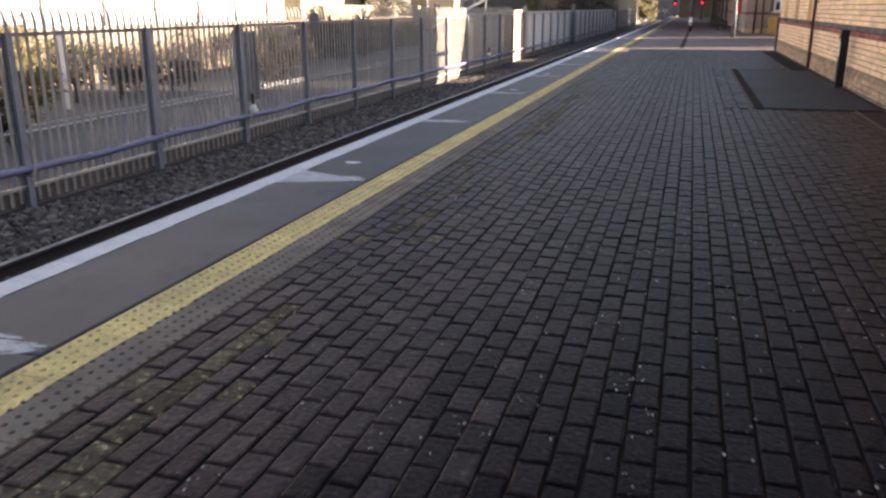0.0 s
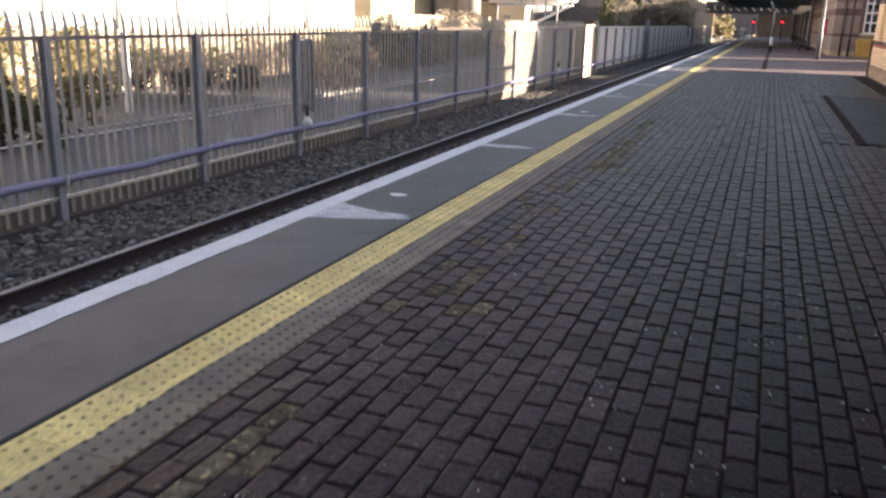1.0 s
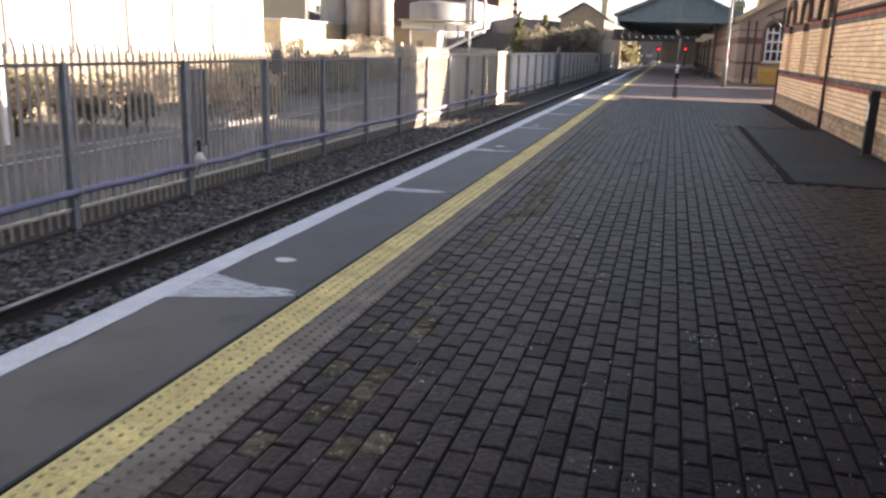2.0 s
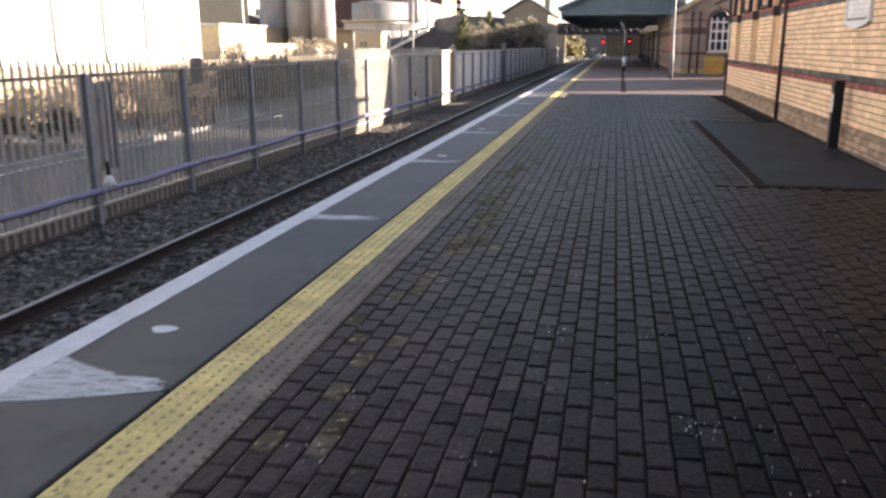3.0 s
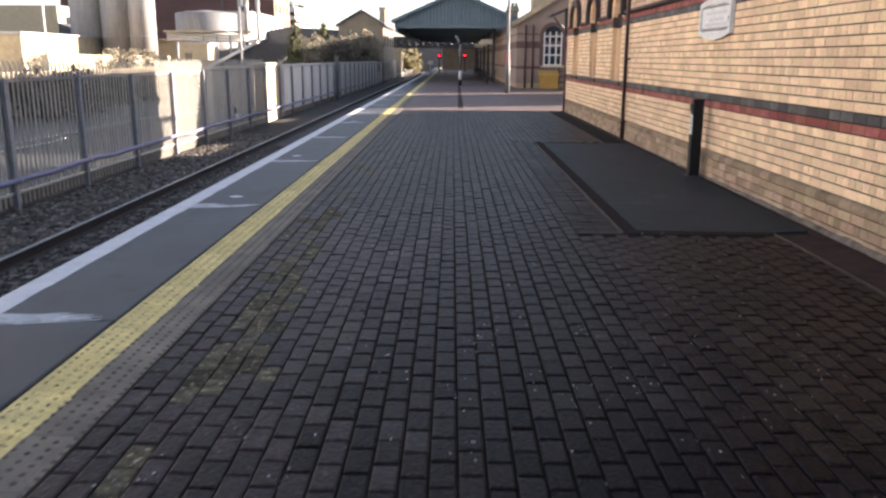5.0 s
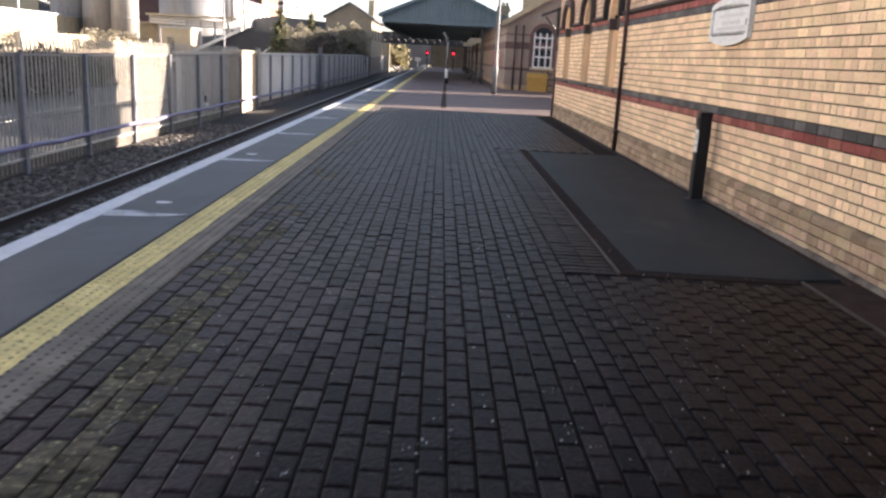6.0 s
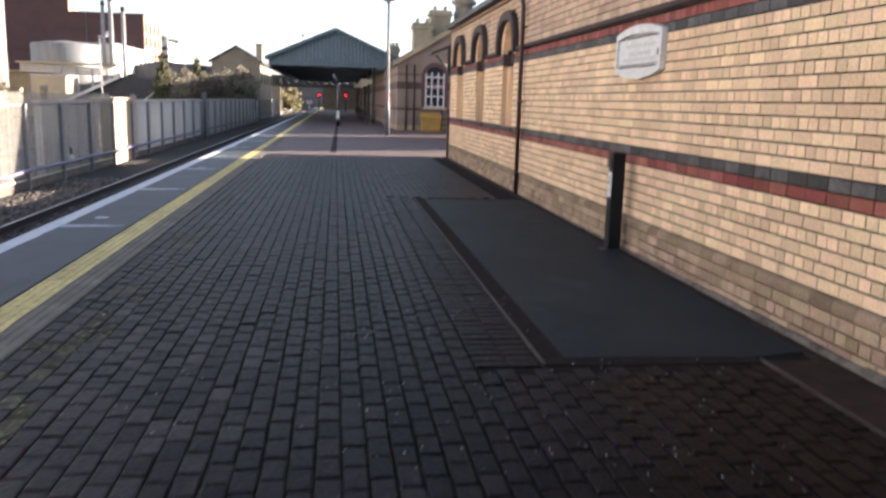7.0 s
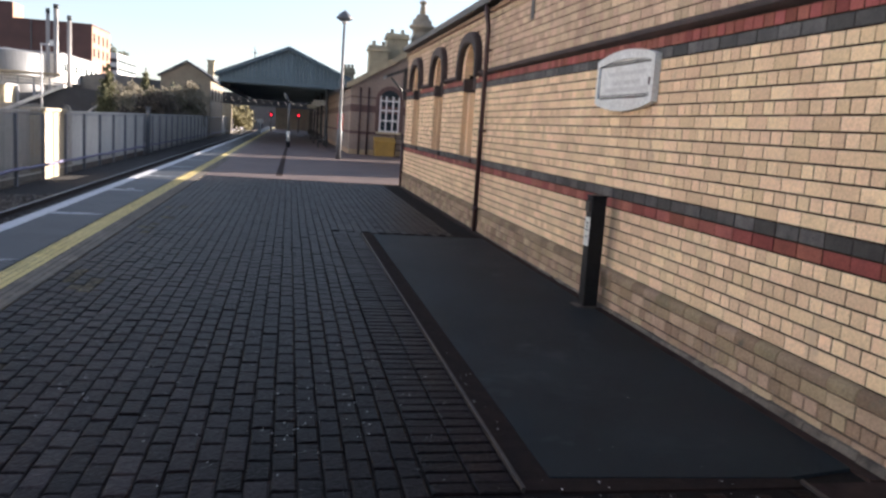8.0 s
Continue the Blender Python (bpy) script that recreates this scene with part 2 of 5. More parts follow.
M_GLASS = mat("window_glass", (0.035, 0.045, 0.055), (0.02, 0.03, 0.035), 0.06, scale=1, bump=0, spec=0.8)
M_FRAME = mat("window_paint", (0.75, 0.75, 0.74), (0.66, 0.66, 0.65), 0.5, bump=0.1)
M_TARMAC_YARD = mat("yard_tarmac", (0.10, 0.098, 0.095), (0.07, 0.069, 0.067), 0.85, scale=0.5, fine=25, bump=0.4)
M_LEAF = mat("leaf", (0.075, 0.075, 0.036), (0.048, 0.050, 0.025), 0.7, scale=1, fine=10, bump=0, vary=0.5, spec=0.2)
M_LEAF_YELLOW = mat("autumn_leaf", (0.19, 0.165, 0.075), (0.13, 0.112, 0.055), 0.7, scale=1, fine=10, bump=0, vary=0.3, spec=0.2)
M_TWIG = mat("bare_twigs", (0.085, 0.068, 0.050), (0.055, 0.044, 0.033), 0.85, scale=2, fine=20, bump=0, vary=0.4)
M_BARK = mat("bark", (0.10, 0.075, 0.055), (0.06, 0.045, 0.035), 0.9, scale=8, fine=30, bump=0.5, aniso=(1, 1, 0.2))
M_SIGNAL_RED = glow("signal_red", (1.0, 0.02, 0.04), 0.9)


# ---- building helpers ----
def bx(bm, x0, x1, y0, y1, z0, z1, mi=0):
    v = [bm.verts.new(p) for p in ((x0, y0, z0), (x1, y0, z0), (x1, y1, z0), (x0, y1, z0), (x0, y0, z1), (x1, y0, z1), (x1, y1, z1), (x0, y1, z1))]
    out = []
    for q in ((3, 2, 1, 0), (4, 5, 6, 7), (0, 1, 5, 4), (1, 2, 6, 5), (2, 3, 7, 6), (3, 0, 4, 7)):
        f = bm.faces.new([v[i] for i in q])
        f.material_index = mi
        out.append(f)
    return out


def bbox(bm, x0, x1, y0, y1, z0, z1, w=0.006, mi=0):
    """A box with its edges broken."""
    fs = bx(bm, x0, x1, y0, y1, z0, z1, mi)
    bmesh.ops.bevel(bm, geom=list({e for f in fs for e in f.edges}), offset=w, segments=1, affect="EDGES", material=-1)


def tube(bm, pts, r, n=10, r1=None, caps=True, mi=0):
    """A round bar along points."""
    r1 = r if r1 is None else r1
    rings = []
    for i, p in enumerate(pts):
        p = Vector(p)
        a = Vector(pts[max(i - 1, 0)])
        b = Vector(pts[min(i + 1, len(pts) - 1)])
        d = (b - a).normalized()
        u = d.orthogonal().normalized() if abs(d.z) > 0.9 else Vector((0, 0, 1)).cross(d).normalized()
        w = d.cross(u)
        rr = r + (r1 - r) * i / max(len(pts) - 1, 1)
        rings.append([bm.verts.new(p + rr * (math.cos(2 * math.pi * k / n) * u + math.sin(2 * math.pi * k / n) * w)) for k in range(n)])
    for a, b in zip(rings, rings[1:]):
        for k in range(n):
            f = bm.faces.new((a[k], a[(k + 1) % n], b[(k + 1) % n], b[k]))
            f.smooth, f.material_index = True, mi
    if caps:
        bm.faces.new(rings[0][::-1]).material_index = mi
        bm.faces.new(rings[-1]).material_index = mi


def lathe(bm, x, y, prof, n=16, mi=0):
    """A turned shape from (radius, height) pairs."""
    rings = [[bm.verts.new((x + r * math.cos(2 * math.pi * k / n), y + r * math.sin(2 * math.pi * k / n), z)) for k in range(n)] for r, z in prof]
    for a, b in zip(rings, rings[1:]):
        for k in range(n):
            f = bm.faces.new((a[k], a[(k + 1) % n], b[(k + 1) % n], b[k]))
            f.smooth, f.material_index = True, mi
    bm.faces.new(rings[0][::-1]).material_index = mi
    bm.faces.new(rings[-1]).material_index = mi


def prism(bm, poly, axis, a, b, mi=0):
    """A flat outline of (u, v) pushed along an axis from a to b."""
    def at(u, v, w):
        return {"x": (w, u, v), "y": (u, w, v), "z": (u, v, w)}[axis]
    lo = [bm.verts.new(at(u, v, a)) for u, v in poly]
    hi = [bm.verts.new(at(u, v, b)) for u, v in poly]
    bm.faces.new(lo).material_index = mi
    bm.faces.new(hi[::-1]).material_index = mi
    for i in range(len(poly)):
        j = (i + 1) % len(poly)
        bm.faces.new((lo[i], hi[i], hi[j], lo[j])).material_index = mi


def mesh_of(bm, name, *mats):
    bmesh.ops.recalc_face_normals(bm, faces=bm.faces)
    me = bpy.data.meshes.new(name)
    bm.to_mesh(me)
    bm.free()
    for m in mats:
        me.materials.append(m)
    return me


def part(name, bm, mats, parent, label=""):
    """One mesh object under a thing or a part."""
    mats = mats if isinstance(mats, (list, tuple)) else [mats]
    ob = new(name, mesh_of(bm, name, *mats))
    ob.parent = parent
    return tagged(ob, label)


def thing(name, label, category, group="", kind="", at=None):
    ob = new(name)
    ob.empty_display_size = 0.2
    if at is not None:
        ob.matrix_world = Matrix.Translation(at)
    return tagged(ob, label, category, group, kind)


def solid(name, bm, mats, label, category, group="", kind=""):
    mats = mats if isinstance(mats, (list, tuple)) else [mats]
    return tagged(new(name, mesh_of(bm, name, *mats)), label, category, group, kind)


def raw(name, verts, faces, material, parent=None, idx=None, mats=None):
    me = bpy.data.meshes.new(name)
    me.from_pydata(verts, [], faces)
    for m in (mats or [material]):
        me.materials.append(m)
    if idx is not None:
        me.polygons.foreach_set("material_index", idx)
    me.update()
    ob = new(name, me)
    ob.parent = parent
    return ob


# ---- plan: x across, y along the platform, z up from the platform's surface ----
WALL_X, WALL_END = 3.25, 31.2
FENCE_X, POST_Y0, BAY = -7.74, 11.81, 2.757
COPING_OUT, WHITE_IN, TACT_OUT, TACT_MID, TACT_IN = -3.10, -2.91, -2.148, -1.92, -1.69
PATCH = (1.38, 3.13, 13.55, 21.55)
FAR_Y, LINE_END = 150.0, 300.0
GROUND_Z = -1.05

# ground, one sheet to the horizon
bm = bmesh.new()
n = 24
vs = [[bm.verts.new((-2500 + 5000 * i / n, -2500 + 5000 * j / n, GROUND_Z - 0.12)) for j in range(n + 1)] for i in range(n + 1)]
for i in range(n):
    for j in range(n):
        bm.faces.new((vs[i][j], vs[i + 1][j], vs[i + 1][j + 1], vs[i][j + 1]))
solid("ground", bm, M_TARMAC_YARD, "grey worn tarmac yard beyond the fence", "ground", kind="structure")

# ballast bed under the line
bm = bmesh.new()
prism(bm, [(-7.95, -1.3), (-7.95, -1.06), (-6.9, -1.02), (-6.2, -0.98), (-3.2, -0.98), (-3.2, -1.3)], "y", -8, LINE_END)
bed = solid("ballast_bed", bm, M_BED, "dark grey crushed stone bed under the rails", "ballast", kind="structure")

# platform body; its top is the dark jointing in which the pavers lie
bm = bmesh.new()
bx(bm, COPING_OUT + 0.10, TACT_OUT - 0.004, -8, FAR_Y, -1.3, -0.09)
bx(bm, TACT_OUT - 0.004, 22, -8, 31.3, -1.3, -0.012)
bx(bm, TACT_OUT - 0.004, 22, 31.3, FAR_Y, -1.3, -0.02)
platform = solid("platform", bm, M_JOINT, "brick-paved station platform with dark joints", "platform", kind="structure")
bm = bmesh.new()
bx(bm, TACT_IN, 16, 31.25, FAR_Y, -0.02, 0.0)
solid("pavement", bm, M_FAR_PAVING, "brown-grey paving of the farther platform, lightened for its sunlit bands", "pavement", kind="structure")

# coping slabs with the white edge line on them
coping = thing("coping", "grey concrete platform coping with a white painted edge line", "platform edge", kind="structure")
SLAB, SLAB0 = 3.82, -0.47
for k in range(-2, 26):
    y0, y1 = SLAB0 + SLAB * k, SLAB0 + SLAB * (k + 1)
    bm = bmesh.new()
    bbox(bm, COPING_OUT, TACT_OUT - 0.03, y0 + 0.006, y1 - 0.006, -0.09, 0.0, 0.008)
    part("slab", bm, M_COPING, coping)
bm = bmesh.new()
bx(bm, COPING_OUT, TACT_OUT - 0.02, SLAB0 + SLAB * 26, FAR_Y, -0.09, 0.0)
part("far_slab", bm, M_COPING, coping)
bm = bmesh.new()
rng = random.Random(5)
for k in range(-10, 330):
    y0 = 0.3 * k
    bx(bm, COPING_OUT + 0.004, WHITE_IN + rng.uniform(-0.006, 0.006), y0 + 0.001, y0 + 0.299, 0.0005, 0.003)
part("edge_line", bm, M_WHITE_LINE, coping, "white painted edge line")
# white marks brushed over the joints, ragged at the end
for k in range(0, 14):
    yj = SLAB0 + SLAB * k
    bm = bmesh.new()
    r = random.Random(k)
    half = 0.24 if k == 2 else 0.19 if k == 1 else (0.08, 0.10, 0.07)[k % 3]
    strokes = 11 if k in (1, 2) else 6
    for s in range(strokes):
        u0 = s / (strokes - 1)
        yc = yj - half + 2 * half * u0
        wide = 2 * half / strokes * r.uniform(1.3, 2.1)
        reach = (TACT_OUT - 0.03 - WHITE_IN) * (r.uniform(0.30, 0.8) if u0 > 0.75 else r.uniform(0.8, 1.0))
        lean = 0.07
        lo, hi = [], []
        for i in range(9):
            v = i / 8
            x = WHITE_IN - 0.01 + reach * v
            pinch = 1 - 0.55 * v - (0.3 if i == 8 else 0.0)
            y = yj + (yc - yj) * (1 - (0.75 if k in (1, 2) else 0.25) * v) + lean * v * v
            lo.append((x, y - wide * 0.5 * pinch + r.uniform(-0.006, 0.006)))
            hi.append((x, y + wide * 0.5 * pinch + r.uniform(-0.006, 0.006)))
        prism(bm, lo + hi[::-1], "z", 0.0005, 0.0022 + 0.0003 * s)
    part("paint_mark", bm, M_WORN_WHITE, coping, "worn white paint smear over a joint")
for x, y in ((-2.635, 7.92), (-2.6, 15.4), (-2.65, 19.3), (-2.6, 26.6)):
    bm = bmesh.new()
    prism(bm, [(x + 0.075 * math.cos(a) * (1 + 0.2 * math.sin(3 * a)), y + 0.06 * math.sin(a)) for a in [2 * math.pi * i / 14 for i in range(14)]], "z", 0.0008, 0.003)
    part("paint_spot", bm, M_WHITE_LINE, coping, "white paint spot")
# platform face under the coping
bm = bmesh.new()
bx(bm, COPING_OUT + 0.10, COPING_OUT + 0.3, -8, FAR_Y, -1.28, -0.092)
solid("platform_face", bm, M_CONCRETE, "stained concrete face under the platform edge", "wall", kind="structure")

# tactile slabs: yellow painted half and bare buff half, rows of domes
def tactile_mesh():
    m = bmesh.new()
    L = 0.452
    bx(m, TACT_OUT, TACT_MID, 0.003, L - 0.003, -0.05, 0.002, 0)
    bx(m, TACT_MID, TACT_IN, 0.003, L - 0.003, -0.05, 0.0015, 1)
    for i in range(7):
        for j in range(7):
            x, y = TACT_OUT + 0.036 + 0.0685 * i, 0.03 + 0.0655 * j + (0.03 if i % 2 else 0)
            if y > L - 0.02:
                continue
            mi = 2 if x < TACT_MID else 3
            r, q = 0.0135, 0.008
            lo = [m.verts.new((x + r * math.cos(a), y + r * math.sin(a), 0.001)) for a in [math.pi / 3 * t for t in range(6)]]
            hi = [m.verts.new((x + q * math.cos(a), y + q * math.sin(a), 0.0065)) for a in [math.pi / 3 * t for t in range(6)]]
            m.faces.new(hi).material_index = mi
            for t in range(6):
                m.faces.new((lo[t], lo[(t + 1) % 6], hi[(t + 1) % 6], hi[t])).material_index = mi
    return mesh_of(m, "tactile_slab", M_TACTILE_YELLOW, M_TACTILE_BUFF, M_DOME_Y, M_DOME_B)


tactile = thing("tactile_paving", "yellow and buff dimpled tactile paving strip, worn", "tactile paving", kind="structure")
tm = tactile_mesh()
for k in range(-18, 90):
    ob = new("tactile_slab", tm)
    ob.parent = tactile
    ob.location = (0, 0.0 + 0.452 * k, 0)
bm = bmesh.new()
bx(bm, TACT_OUT, TACT_MID, 40.68, FAR_Y, -0.02, 0.002, 0)
bx(bm, TACT_MID, TACT_IN, 40.68, FAR_Y, -0.02, 0.0015, 1)
part("far_strip", bm, [M_TACTILE_YELLOW, M_TACTILE_BUFF], tactile)
# the yellow paint runs over its line, ragged and rubbed thin
bm = bmesh.new()
row = []
for i in range(760):
    y = -4.0 + 0.05 * i
    w = 0.004 + 0.022 * noise.noise((0.0, y * 2.2, 1.0)) + 0.018 * noise.noise((0.0, y * 9.0, 5.0))
    row.append((bm.verts.new((TACT_MID - 0.05, y, 0.0026)), bm.verts.new((TACT_MID + max(-0.03, w), y, 0.0026))))
for p, q in zip(row, row[1:]):
    bm.faces.new((p[0], p[1], q[1], q[0]))
part("paint_edge", bm, M_TACTILE_YELLOW, tactile)

# asphalt patch by the wall, its steel edge and grit-filled channel
px0, px1, py0, py1 = PATCH
bm = bmesh.new()
prism(bm, [(px0 + 0.16, py0 + 0.12), (px1 - 0.42, py0 + 0.07), (px1 - 0.02, py0 + 0.16), (px1 - 0.02, py1), (px0 + 0.16, py1)], "z", -0.02, 0.006)
solid("asphalt_patch", bm, M_ASPHALT, "dark asphalt repair patch beside the brick wall", "paving", kind="structure")
bm = bmesh.new()
bx(bm, px0 + 0.012, px0 + 0.165, py0, py1, -0.02, 0.001)
bx(bm, px0 + 0.165, px1 - 0.4, py0 - 0.02, py0 + 0.13, -0.02, 0.001)
bx(bm, px0 + 0.165, px1, py1, py1 + 0.12, -0.02, 0.001)
M_CHANNEL = mat("gritty_channel", (0.017, 0.0125, 0.0122), (0.029, 0.0195, 0.0175), 0.95, scale=9, fine=150, bump=0.8, spec=0.1)
solid("channel", bm, M_CHANNEL, "gritty reddish-black seam around the asphalt patch", "paving", kind="structure")
bm = bmesh.new()
bx(bm, px0 - 0.006, px0 + 0.010, py0, py1, -0.02, 0.014)
bx(bm, px1 - 0.380, px1 - 0.366, 9.0, py0 + 0.04, -0.02, 0.008)
M_GUTTER = mat("rusty_gutter", (0.056, 0.036, 0.030), (0.025, 0.018, 0.016), 0.9, spec=0.1, scale=5, fine=90, bump=0.6, spots=(0.02, 0.016, 0.014), spot_scale=4, spot_at=0.6)
M_EDGE = mat("worn_steel_edge", (0.085, 0.07, 0.062), (0.035, 0.03, 0.027), 0.6, metal=0.4, scale=6, bump=0.2)
solid("edging", bm, M_EDGE, "thin worn steel edging strip in the paving", "edging", kind="structure")
# gutter beside the wall and the broken cement fillet at its foot
bm = bmesh.new()
bx(bm, px1 - 0.363, WALL_X - 0.02, -8, py0 + 0.02, -0.02, -0.004)
bx(bm, px1 - 0.018, WALL_X - 0.02, py0 + 0.02, WALL_END, -0.02, 0.006)
solid("gutter", bm, M_GUTTER, "dirty reddish gutter strip along the foot of the wall", "gutter", kind="structure")
bm = bmesh.new()
rng = random.Random(8)
y = 11.0
while y < WALL_END - 0.4:
    L = rng.uniform(0.3, 0.9)
    w = rng.uniform(0.008, 0.022)
    tall = max(0.012, 0.062 - 0.007 * max(0.0, y - 13.0)) * rng.uniform(0.82, 1.05)
    prism(bm, [(WALL_X - 0.045 - w, 0.004), (WALL_X - 0.02, 0.004), (WALL_X - 0.02, tall), (WALL_X - 0.043 - 0.3 * w, tall * 0.8)], "y", y, y + 0.5 * L)
    y += 0.5 * L + rng.choice((0.0, 0.0, 0.006, 0.12 if y > 17 else 0.01))
solid("cement_fillet", bm, M_FILLET, "broken pale cement fillet along the wall's foot", "trim", kind="structure")

# ---- station building: yellow brick wall in English bond with red and blue-black bands ----
COURSE, BRICK, GAP, PERP = 0.0917, 0.231, 0.0112, 0.0092
station = thing("station_building", "yellow brick Victorian station building with red and black bands", "building")
ARCHES = (23.75, 26.6, 29.45)
SILL, SPRING, R_IN, R_OUT, RISE = 1.06, 2.47, 0.47, 0.80, 0.66
EAVE = 3.46


def arch_line(c, r, n=12):
    return [(c + r * math.cos(math.pi * i / n), SPRING + r * math.sin(math.pi * i / n)) for i in range(n + 1)]


def hood_line(c, inset, n=20):
    """A stilted, flat-topped arch outline."""
    out = []
    for i in range(n + 1):
        a = math.pi * i / n
        ca, sa = math.cos(a), math.sin(a)
        q = 2 / 2.5
        out.append((c + (R_OUT - inset) * math.copysign(abs(ca) ** q, ca), SPRING + (RISE - inset) * abs(sa) ** q))
    return out


bm = bmesh.new()
XF = WALL_X + 0.0045         # mortar face
edges = [-8.0] + [(a + b) / 2 for a, b in zip(ARCHES, ARCHES[1:])] + [WALL_END]
edges = [-8.0, 22.3] + edges[1:]
for i in range(len(edges) - 1):
    y0, y1 = edges[i], edges[i + 1]
    if i == 0:
        f = bm.faces.new([bm.verts.new((XF, y, z)) for y, z in ((y0, -0.3), (y1, -0.3), (y1, EAVE), (y0, EAVE))])
        continue
    c = ARCHES[i - 1]
    arc = arch_line(c, R_IN)
    right, left = arc[:7], arc[6:]
    for outline in ([(c, -0.3), (y1, -0.3), (y1, EAVE), (c, EAVE)] + right[::-1] + [(c + R_IN, SILL), (c, SILL)],
                    [(c, -0.3), (c, SILL), (c - R_IN, SILL)] + left[::-1] + [(c, EAVE), (y0, EAVE), (y0, -0.3)]):
        bm.faces.new([bm.verts.new((XF, y, z)) for y, z in outline])
    rim = [(c + R_IN, SILL)] + arc + [(c - R_IN, SILL)]
    for (ya, za), (yb, zb) in zip(rim, rim[1:] + rim[:1]):
        bm.faces.new([bm.verts.new(p) for p in ((XF, ya, za), (XF, yb, zb), (XF + 0.26, yb, zb), (XF + 0.26, ya, za))])
    bm.faces.new([bm.verts.new((XF + 0.24, y, z)) for y, z in rim])
bx(bm, XF + 0.27, XF + 0.5, -8, WALL_END - 0.01, -0.3, EAVE)
bx(bm, XF + 0.005, 11.2, WALL_END - 0.3, WALL_END - 0.012, -0.3, EAVE)
bx(bm, 11.0, 11.2, -8, WALL_END - 0.3, -0.3, EAVE)
bx(bm, XF, 11.2, -8.2, -8, -0.3, EAVE)
wall = part("wall", bm, M_MORTAR, station, "yellow brick wall with dark recessed joints")

bricks = []      # (y0, y1, z0, z1, x, kind)
rng = random.Random(3)


def half_gap(z):
    if SILL < z <= 2.36:
        return R_IN
    if 2.36 < z < SPRING:
        return R_OUT - 0.01
    d = z - SPRING
    return R_OUT * (1 - (d / RISE) ** 2.5) ** 0.4 if 0 <= d < RISE else 0.0


Y_FROM = -6.0
for k in range(0, 37):
    z0 = COURSE * k
    zm = z0 + COURSE / 2
    if k in (3, 26):
        continue
    kind = "yellow"
    if k < 4:
        kind = "plinth"
    if k > 26:
        kind = "upper"
    if k == 10 or k == 25:
        kind = "red"
    if k == 11 or k == 24:
        kind = "blue"
    header = (k % 2 == 1) if kind in ("yellow", "plinth", "upper") else k == 25
    L = BRICK / 2 if header else BRICK
    y = Y_FROM - (BRICK / 4 if header else 0.0)
    off = -0.030 if k < 4 else 0.0
    while y < WALL_END - 0.01:
        a, b = max(y, Y_FROM), min(y + L, WALL_END)
        spans = [(a, b, 0.0)]
        g = half_gap(zm)
        if g and b > 22.5:
            for c in ARCHES:
                nxt = []
                for s, e, dx in spans:
                    if e <= c - g or s >= c + g:
                        nxt.append((s, e, dx))
                    else:
                        if s < c - g:
                            nxt.append((s, c - g, dx))
                        if e > c + g:
                            nxt.append((c + g, e, dx))
                spans = nxt
        for s, e, dx in spans:
            if e - s > 0.03:
                bricks.append((s + PERP / 2 + rng.uniform(-0.0015, 0.0015), e - PERP / 2 + rng.uniform(-0.0015, 0.0015), z0 + GAP / 2, z0 + COURSE - GAP / 2, WALL_X + off + rng.uniform(-0.0014, 0.0014), kind))
        y += L
# infill of the blind windows
for c in ARCHES:
    for k in range(12, 32):
        z0 = COURSE * k
        zt = z0 + COURSE / 2
        g = R_IN - 0.005 if zt < SPRING else math.sqrt(max(R_IN ** 2 - (zt + 0.04 - SPRING) ** 2, 0.0)) - 0.01
        if g < 0.06:
            continue
        L = BRICK / 2 if k % 2 else BRICK
        y = c - g
        while y < c + g - 0.03:
            e = min(y + L, c + g)
            bricks.append((y + PERP / 2, e - PERP / 2, z0 + GAP / 2, z0 + COURSE - GAP / 2, XF + 0.228, "yellow"))
            y = e

KIND_MAT = {"upper": M_UPPER_BRICK, "yellow": M_YELLOW_BRICK, "plinth": M_PLINTH_BRICK, "red": M_RED_BRICK, "blue": M_BLUE_BRICK}


def brick_faces(y0, y1, z0, z1, x, deep=0.02, ch=0.0018):
    v = [(x + deep, y0, z0), (x + deep, y1, z0), (x + deep, y1, z1), (x + deep, y0, z1),
         (x + ch, y0, z0), (x + ch, y1, z0), (x + ch, y1, z1), (x + ch, y0, z1),
         (x, y0 + ch, z0 + ch), (x, y1 - ch, z0 + ch), (x, y1 - ch, z1 - ch), (x, y0 + ch, z1 - ch)]
    f = [(8, 11, 10, 9)]
    for i in range(4):
        j = (i + 1) % 4
        f.append((i, 4 + i, 4 + j, j))
        f.append((4 + i, 8 + i, 8 + j, 4 + j))
    return v, f


shared, near, rest = {}, [], {"yellow": [], "upper": [], "plinth": [], "red": [], "blue": []}
for b in bricks:
    y0, y1, z0, z1, x, kind = b
    if 13.55 < y0 and y1 < 15.75 and 0.2 < z0 < 2.45:
        near.append(b)
    else:
        rest[kind].append(b)
near = near[:300]
taken = set(near)
for b in bricks:
    if 13.55 < b[0] and b[1] < 15.75 and 0.2 < b[2] < 2.45 and b not in taken:
        rest[b[5]].append(b)
for kind, lst in rest.items():
    vs, fs = [], []
    for y0, y1, z0, z1, x, _ in lst:
        v, f = brick_faces(y0, y1, z0, z1, x, 0.05 if kind == "plinth" else 0.02)
        o = len(vs)
        vs += v
        fs += [tuple(o + i for i in q) for q in f]
    ob = raw("brickwork", vs, fs, KIND_MAT[kind], wall)
    tagged(ob, {"yellow": "pale yellow bricks", "upper": "darker upper bricks", "plinth": "soiled plinth bricks", "red": "red band bricks", "blue": "blue-black band bricks"}[kind], kind="stuff")

